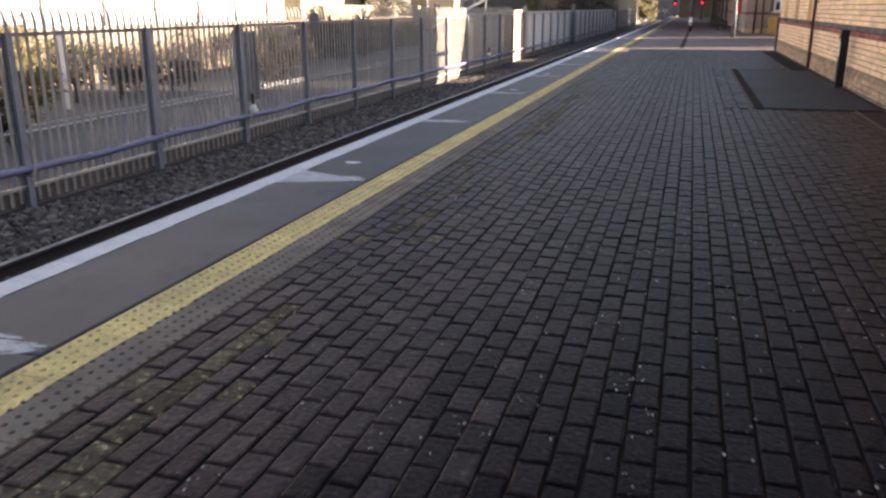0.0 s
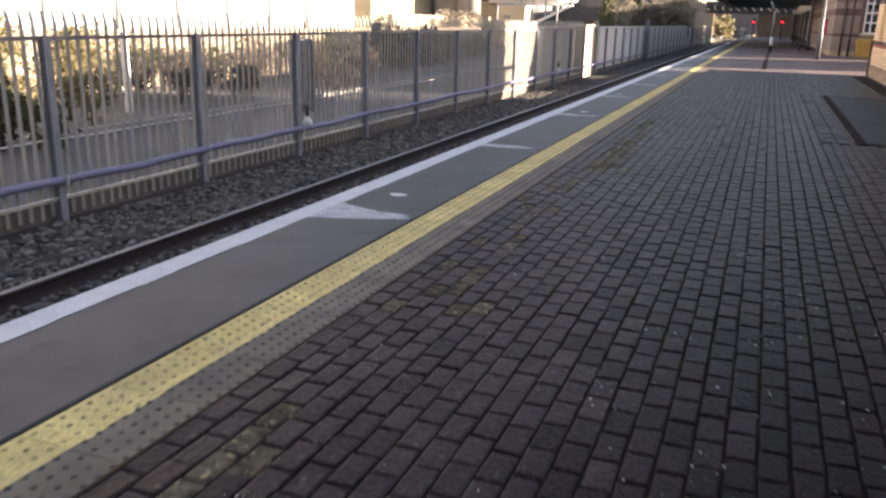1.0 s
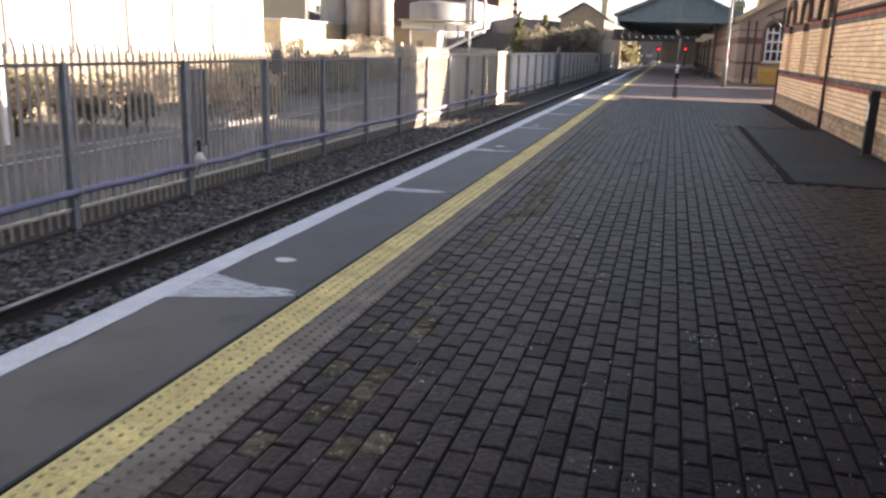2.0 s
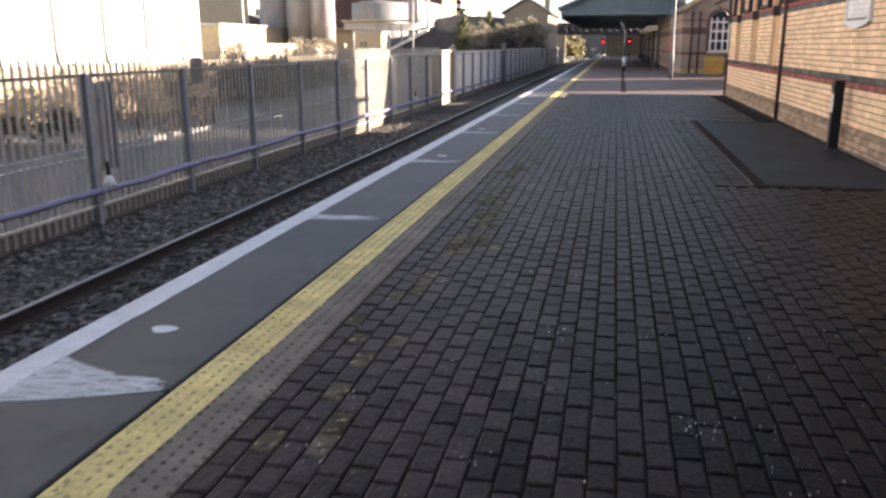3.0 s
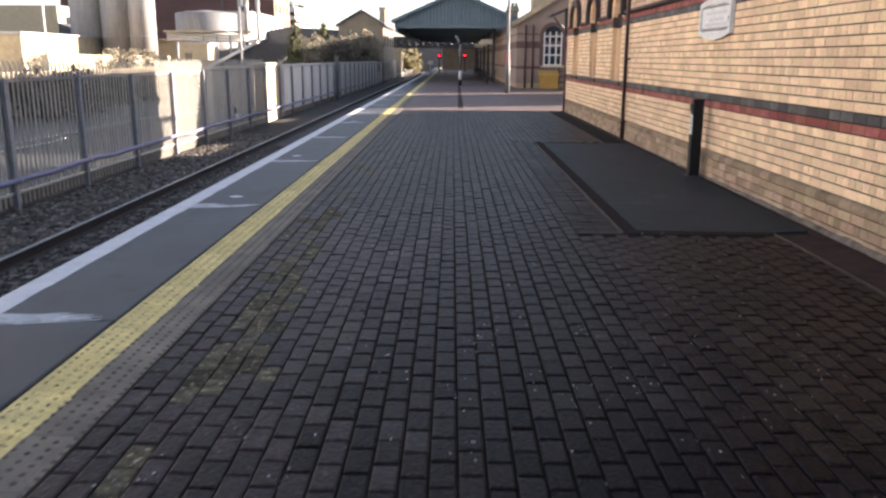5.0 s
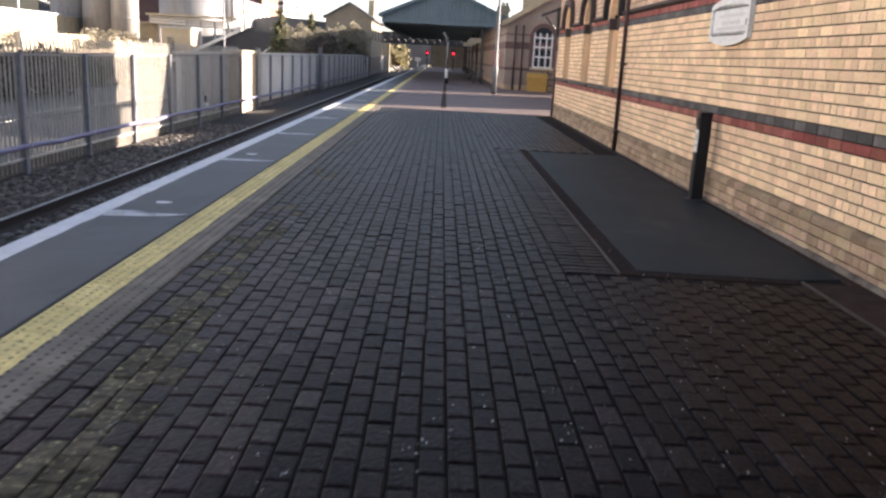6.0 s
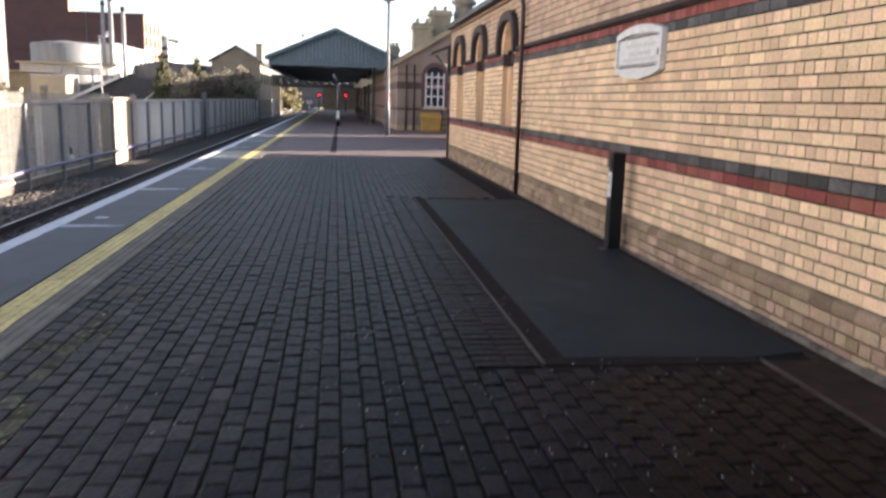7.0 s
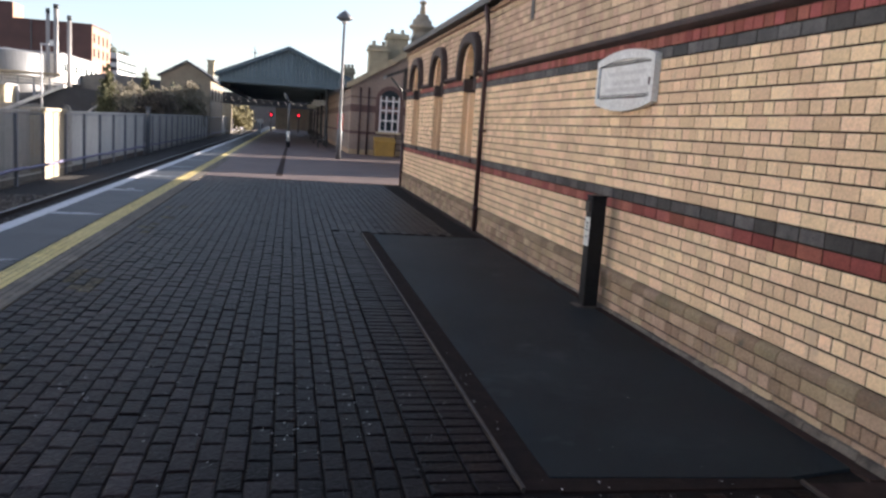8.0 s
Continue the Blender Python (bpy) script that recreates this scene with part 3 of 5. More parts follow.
# chamfered plinth top, string course, hoods over the arches
bm = bmesh.new()
prism(bm, [(-0.036, 0.280), (-0.040, 0.288), (-0.040, 0.322), (-0.031, 0.343), (-0.013, 0.358), (0.004, 0.364), (0.03, 0.364), (0.03, 0.280)], "y", 0.004, BRICK - 0.004)
nose_me = mesh_of(bm, "bullnose_brick", M_CORBEL)
rngc = random.Random(12)
for i in range(int((WALL_END + 6.0) / BRICK)):
    ob = new("bullnose_brick", nose_me)
    ob.parent = wall
    ob.location = (WALL_X + rngc.uniform(-0.003, 0.003), -6.0 + BRICK * i, rngc.uniform(-0.002, 0.002))
bm = bmesh.new()
segs = [-8.0]
for c in ARCHES:
    segs += [c - R_OUT, c + R_OUT]
segs.append(WALL_END)
for a, b in zip(segs[0::2], segs[1::2]):
    prism(bm, [(WALL_X - 0.004, 2.386), (WALL_X - 0.03, 2.40), (WALL_X - 0.055, 2.42), (WALL_X - 0.055, 2.455), (WALL_X - 0.02, 2.474), (WALL_X + 0.02, 2.474), (WALL_X + 0.02, 2.386)], "y", a, b)
part("string_course", bm, M_MOULD, station, "dark moulded string course")
for c in ARCHES:
    bm = bmesh.new()
    n = 20
    outer = [(c + R_OUT, 2.386)] + hood_line(c, 0.0, n) + [(c - R_OUT, 2.386)]
    inner = [(c + R_OUT - 0.18, 2.386)] + hood_line(c, 0.18, n) + [(c - R_OUT + 0.18, 2.386)]
    for i in range(len(outer) - 1):
        o0, o1, i0, i1 = outer[i], outer[i + 1], inner[i], inner[i + 1]
        fx, bx_ = WALL_X - 0.10, WALL_X + 0.03
        v = [bm.verts.new(p) for p in ((fx, *o0), (fx, *o1), (fx, *i1), (fx, *i0), (bx_, *o0), (bx_, *o1), (bx_, *i1), (bx_, *i0))]
        for q in ((0, 1, 2, 3), (0, 4, 5, 1), (3, 2, 6, 7)):
            bm.faces.new([v[t] for t in q])
    bmesh.ops.remove_doubles(bm, verts=bm.verts, dist=0.0005)
    rims = [e for e in bm.edges if all(abs(v.co.x - fx) < 1e-4 for v in e.verts) and len(e.link_faces) == 2 and abs(e.link_faces[0].normal.dot(e.link_faces[1].normal)) < 0.5]
    bmesh.ops.bevel(bm, geom=rims, offset=0.022, segments=2, affect="EDGES")
    part("hood_mould", bm, M_MOULD, station, "dark moulded brick arch hood")
    bm = bmesh.new()
    inner2 = arch_line(c, R_IN - 0.004, n)
    outer2 = hood_line(c, 0.175, n)
    for i in range(n):
        v = [bm.verts.new(p) for p in ((WALL_X - 0.004, *outer2[i]), (WALL_X - 0.004, *outer2[i + 1]), (WALL_X - 0.004, *inner2[i + 1]), (WALL_X - 0.004, *inner2[i]))]
        bm.faces.new(v)
        w = [bm.verts.new(p) for p in ((WALL_X - 0.004, *inner2[i]), (WALL_X - 0.004, *inner2[i + 1]), (XF + 0.23, *inner2[i + 1]), (XF + 0.23, *inner2[i]))]
        bm.faces.new(w)
    part("arch_ring", bm, M_YELLOW_BRICK, station)
    for s in (-1, 1):
        bm = bmesh.new()
        bbox(bm, WALL_X - 0.02, XF + 0.22, c + s * R_IN - 0.09 * (s < 0) * 0 - (0.0 if s < 0 else 0.10), c + s * R_IN + (0.10 if s < 0 else 0.0), 2.18, 2.40, 0.01)
        part("impost", bm, M_MOULD, station, "dark impost block")
        bm = bmesh.new()
        bbox(bm, WALL_X + 0.09, XF + 0.225, c + s * R_IN - (0.0 if s < 0 else 0.075), c + s * R_IN + (0.075 if s < 0 else 0.0), SILL + 0.01, 2.18, 0.012)
        part("jamb", bm, M_YELLOW_BRICK, station)
        bm = bmesh.new()
        ya, yb = sorted((c + s * (R_IN - 0.004), c + s * (R_OUT - 0.17)))
        bx(bm, WALL_X - 0.004, WALL_X + 0.02, ya, yb, 2.36, SPRING)
        part("arch_foot", bm, M_YELLOW_BRICK, station)
        bm = bmesh.new()
        yr = c + s * R_IN
        bx(bm, WALL_X + 0.004, WALL_X + 0.09, yr - 0.012 * (s > 0), yr + 0.012 * (s < 0), SILL + 0.016, SPRING)
        part("reveal", bm, M_YELLOW_BRICK, station)
    bm = bmesh.new()
    bbox(bm, WALL_X - 0.035, XF + 0.23, c - R_IN - 0.05, c + R_IN + 0.05, 1.01, SILL + 0.015, 0.01)
    part("window_sill", bm, M_MOULD, station, "dark brick sill of a blind window")
# cornice, gutter, roof
bm = bmesh.new()
for z, d in ((3.20, 0.02), (3.30, 0.045)):
    bx(bm, WALL_X - d, WALL_X + 0.02, -8, WALL_END, z, z + 0.05)
part("cornice", bm, M_PLINTH_BRICK, station, "projecting brick cornice courses")
bm = bmesh.new()
prism(bm, [(WALL_X - 0.15, 3.40), (WALL_X - 0.16, 3.50), (WALL_X - 0.02, 3.50), (WALL_X - 0.02, 3.40)], "y", -8, WALL_END + 0.1)
part("gutter", bm, M_IRON, station, "dark cast-iron eaves gutter")
bm = bmesh.new()
# Ridge is unseen; heights set, nearer part raised, to shade the fence.
prism(bm, [(WALL_X - 0.10, 3.47), (5.6, 5.35), (11.3, 3.47), (11.3, 3.40), (WALL_X - 0.02, 3.40)], "y", -8.2, 20.6)
prism(bm, [(WALL_X - 0.10, 3.47), (5.6, 4.9), (11.3, 3.47), (11.3, 3.40), (WALL_X - 0.02, 3.40)], "y", 20.605, WALL_END + 0.12)
part("roof", bm, M_SLATE, station, "grey slate roof")
bm = bmesh.new()
bx(bm, WALL_X - 0.012, WALL_X + 0.01, 20.3, 20.42, 2.95, 3.22)
part("vent", bm, M_IRON, station, "narrow dark wall vent")

# downpipe with collars and swan neck
pipe = thing("downpipe", "dark maroon cast-iron downpipe fixed to the brick wall", "downpipe")
bm = bmesh.new()
tube(bm, [(WALL_X - 0.075, 22.38, 0.0), (WALL_X - 0.075, 22.38, 3.05), (WALL_X - 0.10, 22.40, 3.22), (WALL_X - 0.10, 22.45, 3.42)], 0.036, 12)
part("pipe", bm, M_MAROON, pipe)
for z in (0.32, 1.5, 2.7):
    bm = bmesh.new()
    tube(bm, [(WALL_X - 0.075, 22.38, z), (WALL_X - 0.075, 22.38, z + 0.07)], 0.043, 12)
    bx(bm, WALL_X - 0.075, WALL_X, 22.33, 22.43, z + 0.02, z + 0.05)
    part("collar", bm, M_MAROON, pipe)
bm = bmesh.new()
tube(bm, [(WALL_X - 0.05, WALL_END - 0.15, 0.0), (WALL_X - 0.05, WALL_END - 0.15, 1.1)], 0.035, 10)
solid("drain_stub", bm, M_MAROON, "short dark pipe at the building's corner", "pipe")
pc = thing("corner_porch", "small dark timber hood at the building's corner", "porch")
bm = bmesh.new()
prism(bm, [(2.72, 2.72), (2.72, 2.80), (3.25, 3.02), (3.25, 2.94)], "y", WALL_END + 0.05, WALL_END + 0.9)
part("hood", bm, M_IRON, pc)
bm = bmesh.new()
tube(bm, [(2.85, WALL_END + 0.15, 2.74), (3.22, WALL_END + 0.15, 2.35)], 0.03, 6)
part("bracket", bm, M_IRON, pc)
bm = bmesh.new()
bx(bm, 3.16, 3.25, WALL_END + 0.02, WALL_END + 0.12, 2.2, 3.0)
part("back_board", bm, M_IRON, pc)
# small flood lamp on the wall
fl = thing("wall_lamp", "small dark floodlight bracketed high on the brick wall", "lamp")
bm = bmesh.new()
tube(bm, [(WALL_X, 18.35, 3.2), (WALL_X - 0.16, 18.35, 3.22)], 0.018, 8)
part("bracket", bm, M_IRON, fl)
bm = bmesh.new()
prism(bm, [(WALL_X - 0.14, 3.17), (WALL_X - 0.34, 3.11), (WALL_X - 0.36, 3.19), (WALL_X - 0.16, 3.27)], "y", 18.25, 18.45)
part("head", bm, M_IRON, fl)

# oval-topped white plaque, its wording worn away
plaque = thing("plaque", "worn white wall plaque with curved top and bottom", "sign")
PX, PY0, PY1 = WALL_X - 0.035, 16.60, 17.84


def plaque_line(inset, bow):
    n = 14
    y0, y1, z0, z1 = PY0 + inset, PY1 - inset, 1.86 + inset, 2.245 - inset
    top = [(y1 + (y0 - y1) * i / n, z1 + bow * math.sin(math.pi * i / n) ** 0.8) for i in range(n + 1)]
    bot = [(y0 + (y1 - y0) * i / n, z0 - bow * math.sin(math.pi * i / n) ** 0.8) for i in range(n + 1)]
    return top + bot


bm = bmesh.new()
prism(bm, plaque_line(0, 0.075), "x", PX, WALL_X - 0.002)
part("board", bm, M_PLAQUE, plaque)
bm = bmesh.new()
o, i_ = plaque_line(0, 0.075), plaque_line(0.05, 0.045)
for a in range(len(o)):
    b = (a + 1) % len(o)
    v = [bm.verts.new(p) for p in ((PX - 0.022, *o[a]), (PX - 0.022, *o[b]), (PX - 0.022, *i_[b]), (PX - 0.022, *i_[a]), (PX + 0.002, *o[a]), (PX + 0.002, *o[b]), (PX + 0.002, *i_[b]), (PX + 0.002, *i_[a]))]
    for q in ((0, 1, 2, 3), (0, 4, 5, 1), (3, 2, 6, 7)):
        bm.faces.new([v[t] for t in q])
part("rim", bm, M_PLAQUE, plaque)
for z in (1.90, 2.19):
    bm = bmesh.new()
    bx(bm, PX - 0.006, PX + 0.002, PY0 + 0.06, PY1 - 0.06, z, z + 0.016)
    bx(bm, PX - 0.006, PX + 0.002, PY0 + 0.06, PY1 - 0.06, z + 0.024, z + 0.032)
    part("rule", bm, M_INK, plaque)
M_FADED = mat("faded_lettering", (0.50, 0.49, 0.48), (0.58, 0.58, 0.57), 0.6, scale=14, bump=0)
for y0, y1, z in ((16.8, 17.6, 2.10), (16.9, 17.5, 2.02), (16.75, 17.65, 1.96)):
    bm = bmesh.new()
    bx(bm, PX - 0.003, PX + 0.002, y0, y1, z, z + 0.035)
    part("worn_line", bm, M_FADED, plaque)
bm = bmesh.new()
bx(bm, PX - 0.008, PX, PY0 + 0.09, PY0 + 0.12, 2.00, 2.06)
part("rust_spot", bm, M_MAROON, plaque, "dark rusty fixing")
bm = bmesh.new()
bx(bm, PX - 0.01, PX, PY0 + 0.34, PY0 + 0.58, 1.897, 1.912)
part("rust_spot", bm, M_MAROON, plaque, "dark rusty fixing")

# black post by the wall
post = thing("service_post", "square black service post with a white label beside the wall", "bollard", at=(3.09, 17.27, 0.006))
bm = bmesh.new()
bbox(bm, -0.075, 0.065, -0.065, 0.065, 0.0, 1.0, 0.008)
part("body", bm, M_BLACK, post)
bm = bmesh.new()
bbox(bm, -0.08, 0.07, -0.07, 0.07, 1.0, 1.022, 0.006)
part("cap", bm, M_BLACK, post)
bm = bmesh.new()
bbox(bm, -0.13, 0.09, -0.10, 0.10, -0.006, 0.008, 0.003)
part("base_plate", bm, M_EDGE, post, "scuffed steel base plate")
bm = bmesh.new()
bx(bm, -0.078, -0.0745, -0.058, 0.058, 0.56, 0.82)
part("label_plate", bm, M_LABEL, post, "white paper label")
for z, w in ((0.76, 0.03), (0.73, 0.024), (0.70, 0.03), (0.64, 0.02)):
    bm = bmesh.new()
    bx(bm, -0.0795, -0.0775, -w, w, z, z + 0.012)
    part("text_bar", bm, M_INK, post)
bm = bmesh.new()
bbox(bm, -0.095, -0.074, -0.045, 0.045, 0.87, 0.96, 0.004)
bx(bm, -0.098, -0.094, -0.025, 0.025, 0.93, 0.95)
part("socket", bm, M_EDGE, post, "small grey socket cover")

# ---- railings, line and lineside ----
rails = []
for x in (-5.52, -3.92):
    rail = thing("rail", "rusty steel rail with a polished running surface", "rail", "rails of the line")
    bm = bmesh.new()
    prof = [(-0.07, -0.98), (-0.07, -0.965), (-0.012, -0.945), (-0.01, -0.865), (-0.034, -0.85), (-0.034, -0.822), (0.034, -0.822), (0.034, -0.85), (0.01, -0.865), (0.012, -0.945), (0.07, -0.965), (0.07, -0.98)]
    prism(bm, [(x + u, v) for u, v in prof], "y", -8, LINE_END)
    part("web", bm, M_RAIL_RUST, rail)
    bm = bmesh.new()
    prism(bm, [(x - 0.034, -0.8218), (x - 0.026, -0.815), (x + 0.026, -0.815), (x + 0.034, -0.8218)], "y", -8, LINE_END)
    part("running_surface", bm, M_RAIL_TOP, rail, "polished steel running surface")
sl = bmesh.new()
bbox(sl, -6.0, -3.44, -0.12, 0.12, -1.12, -0.975, 0.01)
slm = mesh_of(sl, "sleeper", M_SLEEPER)
for k in range(150):
    ob = new("sleeper", slm)
    ob.location = (0, -6 + 0.66 * k, 0)
    tagged(ob, "worn concrete sleeper half sunk in ballast", "sleeper", "sleepers of the line")

# loose stones on the bed
rs = np.random.RandomState(4)
ico = bmesh.new()
bmesh.ops.create_icosphere(ico, subdivisions=1, radius=1.0)
ico.verts.ensure_lookup_table()
IV = np.array([v.co[:] for v in ico.verts])
IF = np.array([[v.index for v in f.verts] for f in ico.faces])
ico.free()


def stones(name, count, xs, ys, zfun, smin, smax, material, parent, seed):
    r = np.random.RandomState(seed)
    px = r.uniform(xs[0], xs[1], count)
    py = ys[0] + (ys[1] - ys[0]) * r.uniform(0, 1, count) ** 1.25
    s = r.uniform(smin, smax, (count, 1, 1)) * r.uniform(0.65, 1.25, (count, 1, 3))
    V = IV[None] * (1 + r.uniform(-0.28, 0.28, (count, len(IV), 1))) * s
    a = r.uniform(0, 6.28, count)
    ca, sa = np.cos(a)[:, None], np.sin(a)[:, None]
    X = V[:, :, 0] * ca - V[:, :, 1] * sa + px[:, None]
    Y = V[:, :, 0] * sa + V[:, :, 1] * ca + py[:, None]
    Z = V[:, :, 2] * 0.75 + zfun(px)[:, None] + (r.uniform(0.0, 0.02, count))[:, None]
    verts = np.stack([X, Y, Z], -1).reshape(-1, 3)
    faces = (IF[None] + (np.arange(count) * len(IV))[:, None, None]).reshape(-1, 3)
    return raw(name, verts.tolist(), faces.tolist(), material, parent)


def bed_z(x):
    return np.where(x < -6.2, -1.05 + 0.03 * (x + 7.9) / 1.0, -0.975)


tagged(stones("ballast_stones", 9000, (-7.5, -5.6), (3.0, 34.0), bed_z, 0.022, 0.06, M_BALLAST, bed, 4), "grey crushed stones", kind="stuff")
tagged(stones("ballast_stones", 5200, (-5.45, -4.2), (3.0, 30.0), bed_z, 0.022, 0.045, M_BALLAST, bed, 6), "dark crushed stones", kind="stuff")

# palisade fence
fence = thing("palisade_fence", "weathered galvanised palisade fence with pointed pales", "fence")
K0, K1, PALE_END = -7, 90, 43.2
pm = bmesh.new()
bx(pm, -0.05, 0.05, -0.004, 0.004, -1.12, 1.16)
bx(pm, -0.05, -0.042, -0.05, 0.05, -1.12, 1.16)
bx(pm, 0.042, 0.05, -0.05, 0.05, -1.12, 1.16)
M_POST = mat("dull_galvanised", (0.30, 0.30, 0.315), (0.21, 0.21, 0.225), 0.55, metal=0.1, scale=7, fine=40, bump=0.2, vary=0.12)
post_me = mesh_of(pm, "post", M_POST)
for k in range(K0, K1 + 1):
    ob = new("post", post_me)
    ob.parent = fence
    ob.location = (FENCE_X + 0.06, POST_Y0 + BAY * k, 0)
lat = bmesh.new()
sec = [(-0.030, 0.0), (-0.018, 0.012), (-0.006, 0.003), (0.006, 0.003), (0.018, 0.012), (0.030, 0.0)]
levels = [(-1.0, 1.0, 0.0), (1.28, 1.0, 0.0), (1.38, 0.9, -0.012), (1.445, 0.55, -0.04), (1.48, 0.08, -0.06)]
rows = [[lat.verts.new((d + v * w, u * w, z)) for u, v in sec] for z, w, d in levels]
for a, b in zip(rows, rows[1:]):
    for i in range(len(sec) - 1):
        lat.faces.new((a[i], a[i + 1], b[i + 1], b[i]))
rows2 = [[lat.verts.new((d + v * w - 0.003, u * w, z)) for u, v in sec] for z, w, d in levels]
for a, b in zip(rows2, rows2[1:]):
    for i in range(len(sec) - 1):
        lat.faces.new((b[i], b[i + 1], a[i + 1], a[i]))
pale_me = bpy.data.meshes.new("pale")
lat.to_mesh(pale_me)
pale_me.materials.append(M_PALE)
pv = np.array([v.co[:] for v in lat.verts])
pf = [[v.index for v in f.verts] for f in lat.faces]
lat.free()
PER = 17
far_v, far_f = [], []
count = 0
rng = random.Random(17)
for k in range(K0, K1):
    for i in range(PER):
        y = POST_Y0 + BAY * k + BAY * (i + 0.5) / PER
        if y > PALE_END or 39.3 < y < 42.3:
            continue
        if 5.0 < y and count < 300:
            count += 1
            ob = new("pale", pale_me)
            ob.parent = fence
            ob.location = (FENCE_X, y + rng.uniform(-0.006, 0.006), rng.uniform(-0.012, 0.012))
        else:
            o = len(far_v) * len(pv)
            far_v.append(pv + np.array((FENCE_X, y, 0.0)))
            far_f += [[o + t for t in q] for q in pf]
tagged(raw("far_paling", np.concatenate(far_v).tolist(), far_f, M_PALE, fence), "farther pales", kind="stuff")
YA, YB = POST_Y0 + BAY * K0, POST_Y0 + BAY * K1
# The lower rail's sunlit glint is put into this paler steel colour.
M_GALV_GLINT = mat("galvanised_glint", (0.86, 0.84, 0.76), (0.62, 0.60, 0.54), 0.5, scale=9, fine=40, bump=0.15)
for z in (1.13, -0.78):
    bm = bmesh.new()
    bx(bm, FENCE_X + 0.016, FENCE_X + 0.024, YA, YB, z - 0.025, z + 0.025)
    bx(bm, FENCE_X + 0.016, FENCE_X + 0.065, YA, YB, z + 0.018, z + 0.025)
    part("cross_rail", bm, M_GALV if z > 0 else M_GALV_GLINT, fence)
bm = bmesh.new()
bx(bm, FENCE_X - 0.10, FENCE_X - 0.02, YA, 60, -1.2, -0.815)
M_DIRTY_BOARD = mat("dirty_concrete", (0.19, 0.16, 0.138), (0.11, 0.092, 0.08), 0.95, scale=1.5, fine=30, bump=0.5, spots=(0.075, 0.062, 0.055), spot_scale=3, spot_at=0.6, aniso=(1, 1, 2))
solid("gravel_board", bm, M_DIRTY_BOARD, "stained concrete plinth beneath the palisade fence", "kerb", kind="structure")
# violet cable duct clipped to the posts
duct = thing("cable_duct", "faded violet cable duct clipped along the fence", "pipe")
bm = bmesh.new()
tube(bm, [(FENCE_X + 0.15, YA + 0.685 * i, -0.53 + 0.012 * math.sin(i * 0.9) - (0.02 if i % 4 == 2 else 0)) for i in range(int((YB - YA) / 0.685))], 0.05, 10)
part("duct", bm, M_DUCT, duct)
for k in range(K0 + 1, 14):
    bm = bmesh.new()
    y = POST_Y0 + BAY * k
    bx(bm, FENCE_X + 0.10, FENCE_X + 0.21, y - 0.02, y + 0.02, -0.60, -0.585)
    bx(bm, FENCE_X + 0.205, FENCE_X + 0.211, y - 0.02, y + 0.02, -0.60, -0.46)
    part("clip", bm, M_GALV, duct)
# little riser with a white foot on the duct
for y in (14.80, 34.4):
    riser = thing("cable_riser", "short black cable riser with a white foot on the duct", "cable fitting")
    bm = bmesh.new()
    tube(bm, [(FENCE_X + 0.13, y, -0.46), (FENCE_X + 0.12, y, -0.14)], 0.028, 8)
    part("sleeve", bm, M_BLACK, riser)
    bm = bmesh.new()
    lathe(bm, FENCE_X + 0.13, y, [(0.10, -0.50), (0.085, -0.43), (0.035, -0.34)], 10)
    part("foot", bm, M_LABEL, riser, "white plastic foot")
# taller signal-wire post among the fence posts
wire_post = thing("wire_post", "stout grey steel post rising above the fence", "post", at=(FENCE_X + 0.25, 58.7, -1.1))
bm = bmesh.new()
bbox(bm, -0.11, 0.11, -0.11, 0.11, 0.0, 2.72, 0.012)
part("shaft", bm, M_LAMP, wire_post)
bm = bmesh.new()
bbox(bm, -0.14, 0.14, -0.14, 0.14, 2.72, 2.77, 0.01)
part("cap", bm, M_LAMP, wire_post)
# plate on the fence
plate = thing("fence_sign", "plain grey metal plate fixed to the fence", "sign")
bm = bmesh.new()
bbox(bm, FENCE_X + 0.03, FENCE_X + 0.045, 17.67, 18.08, 0.88, 1.34, 0.004)
part("plate", bm, M_GREY_PLATE, plate)
# ribbed cabinet just behind the fence
cab = thing("lineside_cabinet", "grey ribbed metal cabinet behind the fence", "cabinet")
bm = bmesh.new()
bbox(bm, FENCE_X - 0.32, FENCE_X - 0.05, 14.92, 15.40, -0.30, 1.02, 0.01)
part("body", bm, M_POST, cab)
for z in (-0.1, 0.75):
    bm = bmesh.new()
    bx(bm, FENCE_X - 0.06, FENCE_X + 0.02, 14.86, 14.94, z, z + 0.05)
    part("bracket", bm, M_POST, cab)
for i in range(4):
    bm = bmesh.new()
    bbox(bm, FENCE_X - 0.05, FENCE_X - 0.032, 14.95 + 0.115 * i, 15.01 + 0.115 * i, -0.25, 0.97, 0.005)
    part("rib", bm, M_GALV, cab)
# concrete wall behind the fence, with a cream pier
bm = bmesh.new()
bx(bm, -8.32, -8.12, 33.6, LINE_END, -1.2, 1.17)
bx(bm, -8.36, -8.08, 33.5, LINE_END, 1.17, 1.24)
solid("boundary_wall", bm, M_PALE_WALL, "stained grey concrete boundary wall behind the fence", "wall", kind="structure")
pier = thing("pier", "cream rendered pier with a projecting cap", "pier")
bm = bmesh.new()
bbox(bm, -8.35, -7.70, 39.50, 42.05, -1.2, 1.20, 0.015)
part("shaft", bm, M_CREAM, pier)
bm = bmesh.new()
bbox(bm, -8.42, -7.62, 39.35, 42.2, 1.20, 1.34, 0.03)
part("cap", bm, M_CREAM, pier)

